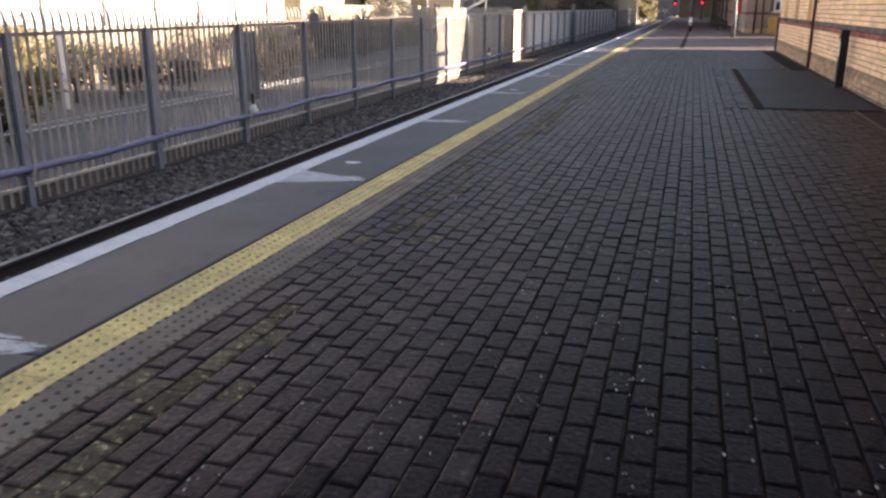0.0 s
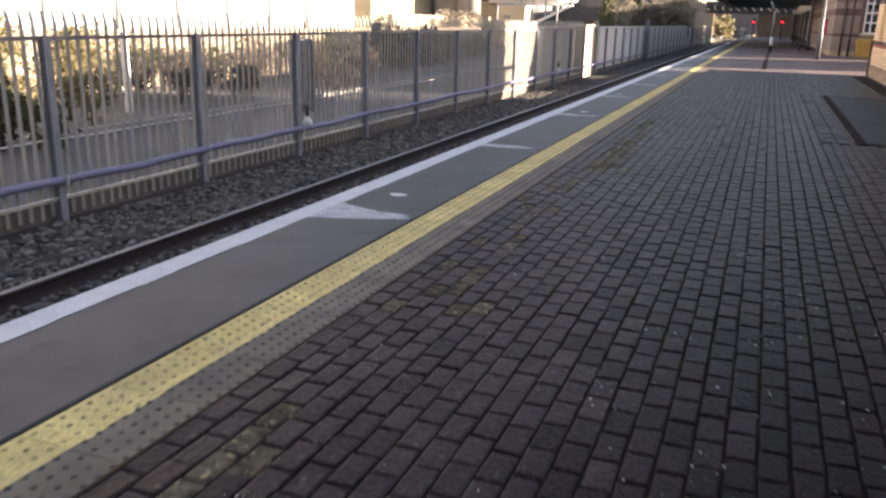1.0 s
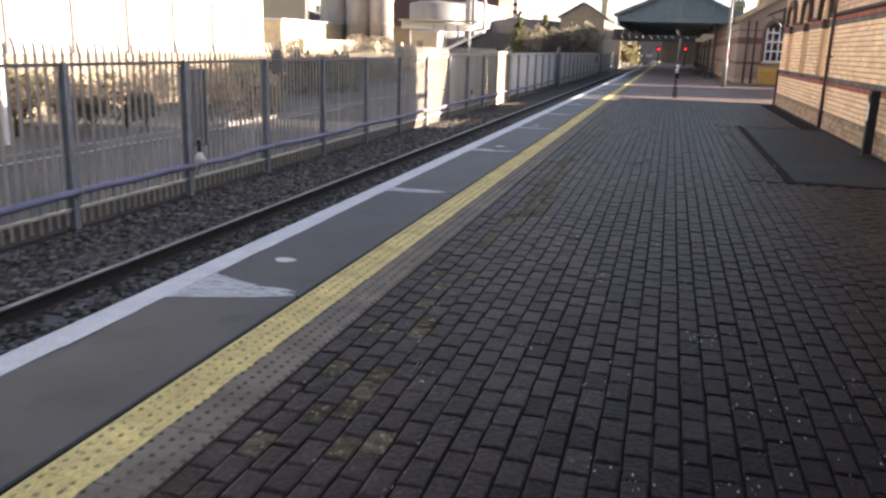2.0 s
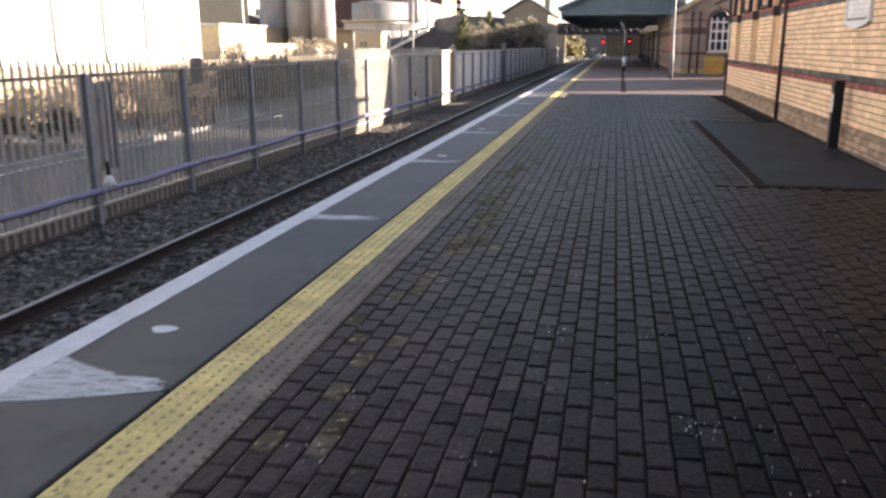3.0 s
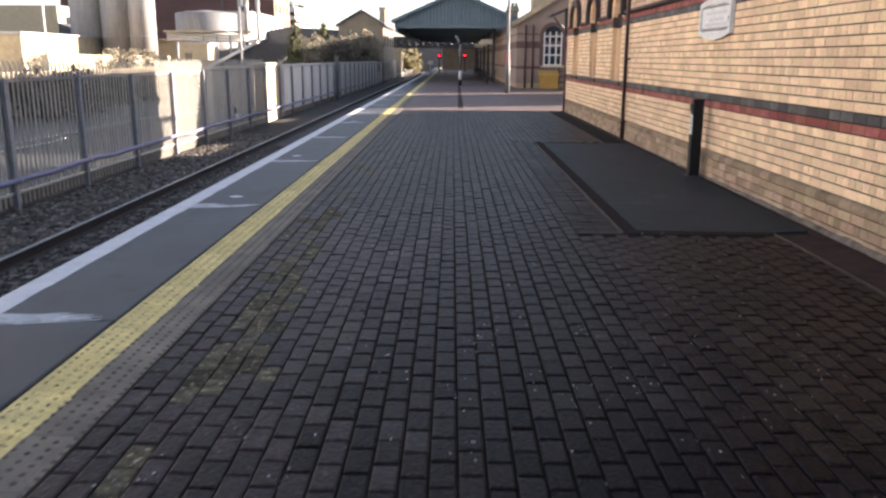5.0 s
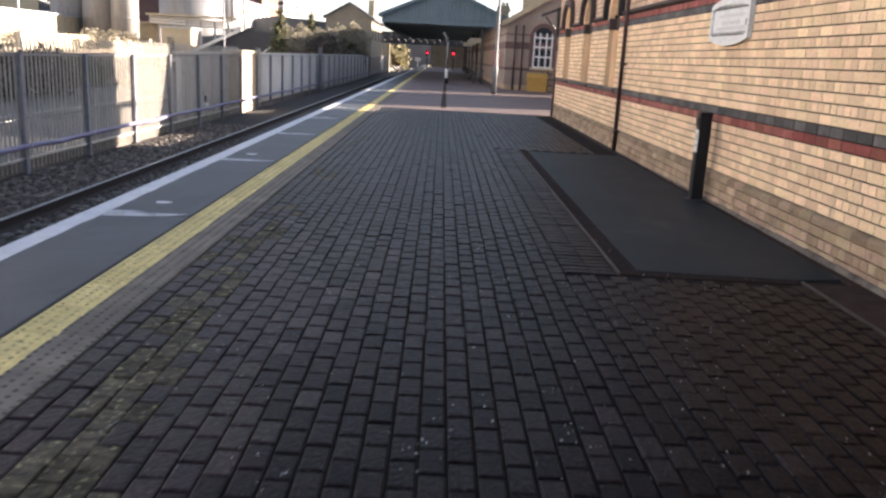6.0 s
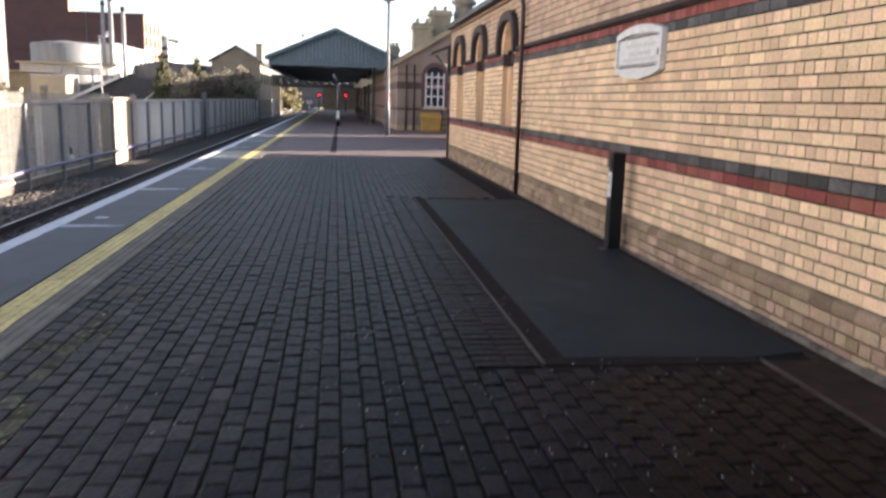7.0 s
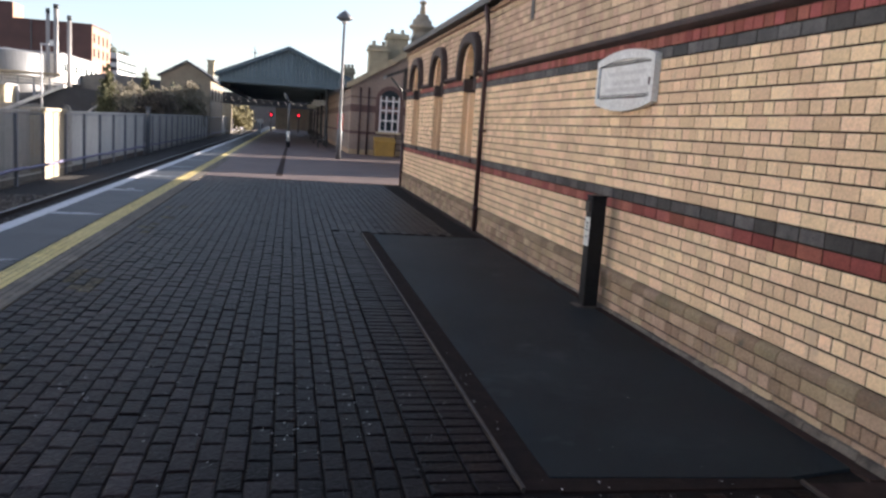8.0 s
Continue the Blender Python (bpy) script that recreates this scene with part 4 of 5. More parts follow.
# ---- platform furniture ----
pole = thing("marker_post", "slim platform post, black foot, white band, grey top", "post", at=(0.30, 55.0, 0.0))
for nm, z0, z1, r, m in (("foot", 0.0, 0.32, 0.11, M_BLACK), ("band", 0.32, 0.85, 0.10, M_LABEL), ("stem", 0.85, 2.35, 0.075, M_GREY_PLATE)):
    bm = bmesh.new()
    tube(bm, [(0, 0, z0), (0, 0, z1)], r, 12)
    part(nm, bm, m, pole)
bm = bmesh.new()
tube(bm, [(0, 0, 2.33), (-0.06, 0, 2.5), (-0.28, 0, 2.85)], 0.07, 10)
part("bent_arm", bm, M_GREY_PLATE, pole)

# Dark strip laid from the marker post's foot back along the paving.
bm = bmesh.new()
prism(bm, [(0.02, 32.3), (0.20, 32.3), (0.30, 55.0), (0.18, 55.0)], "z", -0.01, 0.004)
solid("paving_seam", bm, M_GUTTER, "narrow dark strip along the platform paving", "paving", kind="structure")

lamp = thing("lamp_post", "tall slim grey lamp post with a bell-shaped head", "street lamp", at=(2.37, 44.2, 0.0))
bm = bmesh.new()
lathe(bm, 0, 0, [(0.11, 0.0), (0.11, 1.2), (0.08, 1.26), (0.065, 2.7), (0.05, 5.52)], 14)
part("column", bm, M_LAMP, lamp)
bm = bmesh.new()
lathe(bm, 0, 0, [(0.07, 5.50), (0.14, 5.57), (0.33, 5.66), (0.33, 5.70), (0.22, 5.86), (0.11, 5.93), (0.03, 6.0)], 16)
part("hood", bm, M_LAMP, lamp)
bm = bmesh.new()
lathe(bm, 0, 0, [(0.07, 5.48), (0.13, 5.51), (0.13, 5.56)], 14)
part("lens", bm, M_LABEL, lamp, "pale lamp lens")

# ---- second station building with gable, arched window, bands ----
B2X, B2Y, B2E = 3.28, 51.0, 3.40
b2 = thing("station_house", "yellow brick station house with maroon bands and gable", "building")
bm = bmesh.new()
# Unseen width and ridge, sized so the house blocks the low sun.
R2X, RZ = 9.44, 7.1
prism(bm, [(B2X, -0.3), (15.6, -0.3), (15.6, B2E), (R2X, RZ), (B2X, B2E)], "y", B2Y, B2Y + 0.3)
bx(bm, B2X, B2X + 0.3, B2Y + 0.3, 120, -0.3, B2E)
bx(bm, 15.3, 15.6, B2Y + 0.3, 120, -0.3, B2E)
wall2 = part("wall", bm, M_SHADED_BRICK, b2)
for z0, z1, m in ((1.02, 1.16, M_BAND), (2.10, 2.45, M_BAND), (0.0, 0.25, M_PLINTH_BRICK), (2.80, 2.86, M_BAND)):
    bm = bmesh.new()
    bx(bm, B2X - 0.02, 15.6, B2Y - 0.02, B2Y, z0, z1)
    bx(bm, B2X - 0.02, B2X, B2Y, 120, z0, z1)
    part("band", bm, m, b2, "dark brick band")
bm = bmesh.new()
for s in (0, 1):
    xa, za, xb, zb = ((B2X - 0.25, B2E - 0.13, R2X, RZ + 0.02) if s == 0 else (15.85, B2E - 0.13, R2X, RZ + 0.02))
    prism(bm, [(xa, za), (xa, za + 0.16), (xb, zb + 0.16), (xb, zb)], "y", B2Y - 0.2, 120)
part("roof", bm, M_SLATE, b2, "grey slate roof")
bm = bmesh.new()
prism(bm, [(B2X - 0.27, B2E - 0.22), (B2X - 0.27, B2E + 0.06), (R2X, RZ + 0.22), (R2X, RZ - 0.06)], "y", B2Y - 0.26, B2Y - 0.2)
part("bargeboard", bm, M_STONE, b2, "pale bargeboard along the gable")
for x in (3.75, 4.15):
    bm = bmesh.new()
    tube(bm, [(x, B2Y - 0.07, 0.0), (x, B2Y - 0.07, 3.3)], 0.045, 8)
    part("downpipe", bm, M_MAROON, b2)
# arched window
wc, w2 = 5.22, 0.5
win = thing("window_1", "tall white arched sash window in a dark brick surround", "window", kind="structure")
n = 12
outl = [(wc + w2, 1.2)] + [(wc + w2 * math.cos(math.pi * i / n), 2.75 + w2 * math.sin(math.pi * i / n)) for i in range(n + 1)] + [(wc - w2, 1.2)]
big = [(wc + w2 + 0.2, 1.2)] + [(wc + (w2 + 0.2) * math.cos(math.pi * i / n), 2.75 + (w2 + 0.2) * math.sin(math.pi * i / n)) for i in range(n + 1)] + [(wc - w2 - 0.2, 1.2)]
bm = bmesh.new()
prism(bm, outl, "y", B2Y - 0.012, B2Y - 0.004)
part("pane", bm, M_GLASS, win)
bm = bmesh.new()
for i in range(len(outl) - 1):
    a, b, c, d = big[i], big[i + 1], outl[i + 1], outl[i]
    prism(bm, [a, b, c, d], "y", B2Y - 0.05, B2Y - 0.005)
part("surround", bm, M_BAND, win, "dark brick arch surround")
bm = bmesh.new()
for x in (-w2 + 0.04, -w2 / 3, w2 / 3, w2 - 0.04):
    bx(bm, wc + x - 0.035, wc + x + 0.035, B2Y - 0.04, B2Y - 0.012, 1.2, 2.95)
for z in (1.22, 1.75, 2.25, 2.72):
    bx(bm, wc - w2, wc + w2, B2Y - 0.042, B2Y - 0.012, z - 0.035, z + 0.035)
part("window_frame", bm, M_FRAME, win, "white glazing bars")
bm = bmesh.new()
bbox(bm, wc - w2 - 0.12, wc + w2 + 0.12, B2Y - 0.14, B2Y, 1.08, 1.2, 0.01)
part("window_sill", bm, M_STONE, win)
# chimneys on the roofs
for nm, x0, x1, y, zb, zt, pots in (("a", 4.9, 6.05, 60, 4.0, 6.25, 2), ("b", 6.05, 7.35, 61, 4.6, 7.15, 2), ("c", 3.75, 4.5, 66, 3.6, 5.15, 3)):
    ch = thing("chimney", "buff stone chimney stack with a stepped cap", "chimney", "chimneys of the station house")
    bm = bmesh.new()
    bbox(bm, x0, x1, y, y + 1.0, zb, zt - 0.35, 0.02)
    part("shaft", bm, M_STONE, ch)
    bm = bmesh.new()
    bbox(bm, x0 - 0.1, x1 + 0.1, y - 0.1, y + 1.1, zt - 0.35, zt - 0.2, 0.02)
    bbox(bm, x0 - 0.04, x1 + 0.04, y - 0.04, y + 1.04, zt - 0.2, zt, 0.02)
    part("cap", bm, M_STONE, ch)
    for i in range(pots):
        bm = bmesh.new()
        xx = x0 + (x1 - x0) * (i + 0.5) / pots
        lathe(bm, xx, y + 0.5, [(0.12, zt - 0.02), (0.14, zt + 0.05), (0.10, zt + 0.08), (0.11, zt + 0.28)], 10)
        part("pot", bm, M_STONE, ch)
tower = thing("turret", "stepped stone turret with a slim finial behind the roof", "turret")
bm = bmesh.new()
lathe(bm, 8.3, 62, [(0.66, 4.0), (0.66, 7.1), (0.58, 7.25), (0.58, 7.55), (0.80, 7.68), (0.80, 7.86), (0.62, 7.92), (0.60, 8.2), (0.42, 8.3), (0.40, 8.48), (0.24, 8.56)], 8)
part("drum", bm, M_HOUSE, tower)
bm = bmesh.new()
lathe(bm, 8.3, 62, [(0.2, 8.55), (0.17, 9.0), (0.12, 9.1), (0.26, 9.22), (0.24, 9.34), (0.1, 9.4)], 8)
part("finial", bm, M_HOUSE, tower)
# unseen block, added and shaped to cut the sun falling on the line
bm = bmesh.new()
rings = []
for z, cut in ((-0.3, 0.0), (3.4, 0.0), (6.6, 1.5)):
    rings.append([bm.verts.new(p) for p in ((8.0, 35.7 + cut, z), (13.0, 37.45 + cut, z), (13.0, 46.75, z), (8.0, 45.0, z))])
for lo, hi in zip(rings, rings[1:]):
    for i in range(4):
        bm.faces.new((lo[i], lo[(i + 1) % 4], hi[(i + 1) % 4], hi[i]))
bm.faces.new(rings[-1])
bm.faces.new(rings[0][::-1])
solid("rear_wing", bm, M_YELLOW_BRICK, "unseen brick block added to shade the line", "building")

# Added out of sight to give the fence's sun patch an upright edge.
bm = bmesh.new()
prism(bm, [(8.0, 24.0), (12.8, 24.0), (12.8, 34.5), (8.0, 32.85)], "z", -0.3, 6.3)
solid("rear_store", bm, M_YELLOW_BRICK, "unseen brick block added to straighten the sun patch's left edge", "building")

# Tall hidden block, added to stop sun passing over the station house.
bm = bmesh.new()
prism(bm, [(18.0, -0.3), (18.0, 10.0), (21.0, 12.0), (24.0, 10.0), (24.0, -0.3)], "y", 52.4, 128)
solid("goods_shed", bm, M_RED_WALL, "unseen tall brick block added to end the second sun strip", "building")

# yellow grit bin, a barrow beside it
gb = thing("grit_bin", "yellow plastic grit bin standing against the station house", "bin", at=(5.0, B2Y - 0.42, 0.0))
bm = bmesh.new()
prism(bm, [(-0.46, 0.0), (0.46, 0.0), (0.50, 0.66), (-0.50, 0.66)], "y", -0.32, 0.32)
part("tub", bm, M_GRIT_BIN, gb)
bm = bmesh.new()
prism(bm, [(-0.36, 0.66), (-0.36, 0.72), (0.2, 0.92), (0.34, 0.88), (0.34, 0.66)], "x", -0.52, 0.52)
part("lid", bm, M_GRIT_BIN, gb)
br = thing("sack_barrow", "black sack barrow parked beside the grit bin", "barrow", at=(5.72, B2Y - 0.6, 0.0))
bm = bmesh.new()
for s in (-0.18, 0.18):
    tube(bm, [(s, 0.1, 0.15), (s, 0.25, 1.0), (s, 0.38, 1.12)], 0.02, 8)
for z in (0.3, 0.6, 0.9):
    bx(bm, -0.18, 0.18, 0.1 + 0.17 * (z - 0.15), 0.13 + 0.17 * (z - 0.15), z, z + 0.04)
part("chassis", bm, M_BLACK, br)
for s in (-0.24, 0.24):
    bm = bmesh.new()
    tube(bm, [(s - 0.03, 0.1, 0.15), (s + 0.03, 0.1, 0.15)], 0.15, 14)
    part("wheel", bm, M_BLACK, br)
bm = bmesh.new()
bx(bm, -0.2, 0.2, -0.15, 0.1, 0.02, 0.035)
part("toe_plate", bm, M_BLACK, br)
# red box on the house's corner
rb = thing("red_box", "red metal box on a stand at the house corner", "box", at=(2.95, 53.2, 0.0))
bm = bmesh.new()
bbox(bm, -0.16, 0.16, -0.2, 0.2, 1.05, 1.95, 0.02)
part("case", bm, M_RED_PAINT, rb)
bm = bmesh.new()
tube(bm, [(0, 0, 0), (0, 0, 1.06)], 0.05, 10)
part("stand", bm, M_IRON, rb)
# benches under the canopy
bench = thing("bench", "dark slatted platform bench by the wall", "bench", "benches on the platform", at=(2.2, 58.0, 0.0))
for i in range(4):
    bm = bmesh.new()
    bx(bm, -0.22 + 0.12 * i, -0.13 + 0.12 * i, -0.8, 0.8, 0.43, 0.46)
    part("seat_slat", bm, M_IRON, bench)
for i in range(3):
    bm = bmesh.new()
    bx(bm, 0.26 + 0.03 * i, 0.28 + 0.03 * i, -0.8, 0.8, 0.55 + 0.12 * i, 0.64 + 0.12 * i)
    part("back_slat", bm, M_IRON, bench)
for y in (-0.7, 0.7):
    bm = bmesh.new()
    bx(bm, -0.22, -0.17, y - 0.03, y + 0.03, 0, 0.43)
    bx(bm, 0.23, 0.28, y - 0.03, y + 0.03, 0, 0.9)
    part("leg", bm, M_IRON, bench)
copy_thing(bench, pose(2.2, 66.0, 0.0))
copy_thing(bench, pose(2.2, 75.0, 0.0))

# ---- canopy over the platform ----
# Pale lining added under the canopy slopes to lift the dark interior.
M_FILL_LINING = mat("fill_lining_tone", (0.66, 0.70, 0.72), (0.56, 0.60, 0.62), 0.7, scale=1, fine=12, bump=0.2)
CX, CY, CW, CE, CA = 0.15, 62.0, 4.08, 3.95, 5.72
canopy = thing("platform_canopy", "teal boarded gable canopy over the platform and line", "canopy")
board_n = 34
for i in range(board_n):
    xa = CX - CW + 2 * CW * i / board_n
    xb = xa + 2 * CW / board_n - 0.012
    za = CE + (CA - CE) * (1 - abs((xa + xb) / 2 - CX) / CW)
    bm = bmesh.new()
    zb_ = CE + (CA - CE) * (1 - abs(xb - CX) / CW)
    zc_ = CE + (CA - CE) * (1 - abs(xa - CX) / CW)
    prism(bm, [(xa, CE - 0.28), (xb, CE - 0.28), (xb, zb_), (xa, zc_)], "y", CY, CY + 0.04)
    part("board", bm, M_TEAL, canopy)
bm = bmesh.new()
bx(bm, CX - CW - 0.1, CX + CW + 0.1, CY - 0.10, CY - 0.005, CE - 0.42, CE - 0.24)
bx(bm, CX - CW - 0.1, CX + CW + 0.1, CY - 0.06, CY - 0.005, CE - 0.02, CE + 0.06)
part("fascia", bm, M_TEAL, canopy)
for s in (-1, 1):
    bm = bmesh.new()
    prism(bm, [(CX + s * (CW + 0.25), CE - 0.1), (CX, CA + 0.02), (CX, CA + 0.16), (CX + s * (CW + 0.25), CE + 0.06)], "y", CY - 0.25, 104)
    part("roof_slope", bm, M_SLATE, canopy, "slate canopy roof")
    bm = bmesh.new()
    prism(bm, [(CX + s * (CW + 0.3), CE - 0.16), (CX, CA - 0.02), (CX, CA + 0.18), (CX + s * (CW + 0.3), CE + 0.08)], "y", CY - 0.32, CY - 0.25)
    part("bargeboard", bm, M_TEAL, canopy)
    bm = bmesh.new()
    prism(bm, [(CX + s * (CW - 0.1), CE - 0.14), (CX, CA - 0.06), (CX, CA - 0.03), (CX + s * (CW - 0.1), CE - 0.11)], "y", CY + 0.06, 104)
    part("soffit", bm, M_FILL_LINING, canopy, "pale lining added to brighten the canopy's underside")
    bm = bmesh.new()
    bx(bm, CX + s * CW - 0.06, CX + s * CW + 0.06, CY, 104, CE - 0.7, CE - 0.1)
    part("valance", bm, M_TEAL, canopy)
for k in range(6):
    y = CY + 0.4 + 8.2 * k
    for x in (2.6,):
        bm = bmesh.new()
        lathe(bm, x, y, [(0.16, 0.0), (0.16, 0.5), (0.09, 0.6), (0.08, 3.3), (0.16, 3.5)], 10)
        part("column", bm, M_DARK_STEEL, canopy)
    bm = bmesh.new()
    bx(bm, CX - CW, CX + CW, y - 0.08, y + 0.08, 3.45, 3.75)
    for i in range(8):
        x0 = CX - CW + 2 * CW * i / 8
        tube(bm, [(x0, y, 3.7), (x0 + CW / 8, y, 3.7 + 1.6 * (1 - abs(x0 + CW / 8 - CX) / CW))], 0.04, 6)
    part("truss", bm, M_TEAL, canopy)
bm = bmesh.new()
tube(bm, [(-1.9, 62.3, 4.8), (-1.9, 62.3, 5.7)], 0.025, 6)
bx(bm, -2.05, -1.75, 62.28, 62.32, 5.35, 5.4)
part("aerial", bm, M_IRON, canopy)
# boards hung under the canopy
for y, w in ((66.0, 0.9), (74.0, 0.7), (84.0, 0.9)):
    hb = thing("hanging_sign", "plain white board hung under the canopy", "sign", "hanging signs", at=(2.3, y, 0.0))
    bm = bmesh.new()
    bbox(bm, -w / 2, w / 2, -0.05, 0.05, 2.55, 2.9, 0.01)
    part("board", bm, M_LABEL, hb)
    for s in (-0.3, 0.3):
        bm = bmesh.new()
        tube(bm, [(s * w, 0, 2.88), (s * w, 0, 3.5)], 0.015, 6)
        part("hanger", bm, M_IRON, hb)
# far end of the platform: bridge, wall, lights
fb = thing("footbridge", "dark lattice footbridge across the line", "bridge")
bm = bmesh.new()
bx(bm, -10, 8, 124, 124.2, 3.0, 3.25)
bx(bm, -10, 8, 124, 124.2, 4.35, 4.55)
bx(bm, -10, 8, 126, 126.2, 3.0, 4.55)
bx(bm, -10, 8, 124, 126.2, 2.95, 3.0)
part("girder", bm, M_DARK_STEEL, fb)
bm = bmesh.new()
for i in range(18):
    tube(bm, [(-10 + i, 124.1, 3.2), (-9 + i, 124.1, 4.4)], 0.05, 4)
    tube(bm, [(-9 + i, 124.1, 3.2), (-10 + i, 124.1, 4.4)], 0.05, 4)
part("lattice", bm, M_DARK_STEEL, fb)
for x in (-8.15, 4.5):
    bm = bmesh.new()
    bx(bm, x - 0.7, x + 0.7, 123.8, 126.4, -1.2, 3.0)
    part("abutment", bm, M_STONE, fb)
for x, y, z in ((-1.75, 106, 1.86), (1.35, 106, 1.95)):
    sg = thing("signal", "lit red signal lamp on a dark post", "signal", "signals down the line", at=(x, y, 0.0))
    bm = bmesh.new()
    tube(bm, [(0, 0, -0.02), (0, 0, z - 0.3)], 0.07, 8)
    part("post", bm, M_DARK_STEEL, sg)
    bm = bmesh.new()
    bbox(bm, -0.2, 0.2, 0.0, 0.2, z - 0.28, z + 0.34, 0.03)
    part("backboard", bm, M_BLACK, sg)
    bm = bmesh.new()
    tube(bm, [(0, -0.02, z), (0, -0.08, z)], 0.12, 14)
    part("lens", bm, M_SIGNAL_RED, sg, "glowing red lens")
wm = thing("white_marker", "small white board on a post at the platform end", "sign", at=(-2.45, 92.0, 0.0))
bm = bmesh.new()
bbox(bm, -0.3, 0.3, -0.03, 0.03, 0.95, 1.3, 0.01)
part("board", bm, M_LABEL, wm)
bm = bmesh.new()
tube(bm, [(0, 0.05, 0), (0, 0.05, 1.2)], 0.05, 8)
part("stem", bm, M_LABEL, wm)
bm = bmesh.new()
prism(bm, [(-16.0, -1.2), (-16.0, 4.0), (-9.0, 5.0), (2.0, 4.0), (2.0, -1.2)], "y", 168.0, 176.0)
solid("far_warehouse", bm, M_SLATE, "distant slate-grey warehouse beyond the footbridge", "building")
bm = bmesh.new()
bx(bm, -1.6, 15, 127.7, 128, -1.2, 5.3)
solid("end_wall", bm, M_HOUSE, "distant buff wall beyond the station", "wall", kind="structure")

# ---- plants ----
def clump(bmv, r, centre, size, count, leaf, squash=1.0):
    """Leaf blades strewn through an uneven ball."""
    c = Vector(centre)
    for _ in range(count):
        d = Vector((r.gauss(0, 1), r.gauss(0, 1), r.gauss(0, 1))).normalized()
        rad = size * (0.45 + 0.6 * r.random()) * (1 + 0.25 * math.sin(4 * d.x + 3 * d.z + c.y))
        p = c + Vector((d.x * rad, d.y * rad, d.z * rad * squash))
        a = Vector((r.gauss(0, 1), r.gauss(0, 1), r.gauss(0, 1))).normalized()
        b = a.orthogonal().normalized()
        s = leaf * r.uniform(0.6, 1.4)
        o = len(bmv[0])
        bmv[0].extend([tuple(p - a * s), tuple(p + b * s * 0.5), tuple(p + a * s), tuple(p - b * s * 0.5)])
        bmv[1].append((o, o + 1, o + 2, o + 3))


def shrub(name, label, blobs, leaf, per, m, seed, trunk=None):
    r = random.Random(seed)
    t = thing(name, label, "bush" if name == "bush" else "tree", "bushes" if name == "bush" else "trees")
    acc = ([], [])
    for x, y, z, s in blobs:
        clump(acc, r, (x, y, z), s, per, leaf, 0.9)
    raw("crown", acc[0], acc[1], m, t)
    b = bmesh.new()
    if trunk:
        x, y, z0, z1, rr = trunk
        tube(b, [(x, y, z0), (x + 0.1, y, (z0 + z1) / 2), (x, y + 0.1, z1)], rr, 8, rr * 0.35)
    for i, (x, y, z, s) in enumerate(blobs[:6]):
        bx0, by0 = (trunk[0], trunk[1]) if trunk else (x, y)
        tube(b, [(bx0, by0, GROUND_Z - 0.1 if not trunk else (trunk[2] + trunk[3]) / 2), ((bx0 + x) / 2, (by0 + y) / 2, z - 0.4 * s), (x, y, z + 0.3 * s)], 0.05, 6, 0.015)
    tagged(part("trunk" if trunk else "stem", b, M_BARK, t), kind="" if trunk else "stuff")
    return t


R = random.Random(21)


def blobs_in(x0, x1, y0, y1, z0, z1, s0, s1, n):
    return [(R.uniform(x0, x1), R.uniform(y0, y1), R.uniform(z0, z1), R.uniform(s0, s1)) for _ in range(n)]


shrub("bush", "sunlit yellowing shrub behind the palisade fence", blobs_in(-15.6, -14.2, 14.0, 18.0, -0.4, 0.9, 0.5, 0.9, 9), 0.055, 700, M_LEAF_YELLOW, 1)
shrub("bush", "low dark clipped hedge plant behind the palisade fence", blobs_in(-16.8, -15.4, 20.2, 25.0, -0.8, -0.1, 0.45, 0.7, 9), 0.055, 600, M_TWIG, 2)
shrub("bush", "dark clipped shrub in the yard behind the fence", blobs_in(-15.0, -13.2, 26.0, 31.0, -0.6, 0.1, 0.5, 0.75, 10), 0.045, 800, M_TWIG, 3)
shrub("bush", "brown leafless shrub in the yard", blobs_in(-20.0, -16.5, 36.0, 46.0, -0.6, 0.3, 0.7, 1.1, 10), 0.14, 220, M_TWIG, 4)
shrub("bush", "dark bush low in the yard behind the fence", blobs_in(-13.4, -12.0, 10.0, 14.0, -0.6, 0.3, 0.4, 0.7, 8), 0.09, 240, M_LEAF, 5)
M_THICKET = mat("thicket_twigs", (0.215, 0.185, 0.128), (0.14, 0.124, 0.086), 0.85, scale=0.6, fine=20, bump=0, vary=0.4)
M_LEAF_BROWN = mat("withered_leaf", (0.13, 0.128, 0.062), (0.085, 0.084, 0.042), 0.7, scale=1, fine=10, bump=0, vary=0.5, spec=0.2)
shrub("bush", "brown-green thicket below the far house", blobs_in(-16.5, -12.0, 84, 94, 0.2, 3.0, 0.8, 1.4, 20), 0.11, 700, M_THICKET, 6)
shrub("bush", "green thicket beside the far house", blobs_in(-14.0, -9.4, 86, 97, -0.2, 3.2, 0.7, 1.5, 20), 0.13, 650, M_LEAF_BROWN, 7)
shrub("bush", "russet thicket along the boundary wall", blobs_in(-12.5, -9.5, 76, 92, -0.2, 2.0, 0.8, 1.3, 11), 0.13, 600, M_TWIG, 8)
shrub("bush", "sunlit yellow-green growth beyond the footbridge", blobs_in(-9.0, -5.5, 132, 138, 0.2, 2.2, 1.0, 1.5, 8), 0.26, 240, M_LEAF_YELLOW, 9)
shrub("bush", "large brown leafless thicket before the far house", blobs_in(-12.2, -8.0, 88, 96, 0.4, 3.7, 0.7, 1.25, 24), 0.11, 620, M_THICKET, 61)
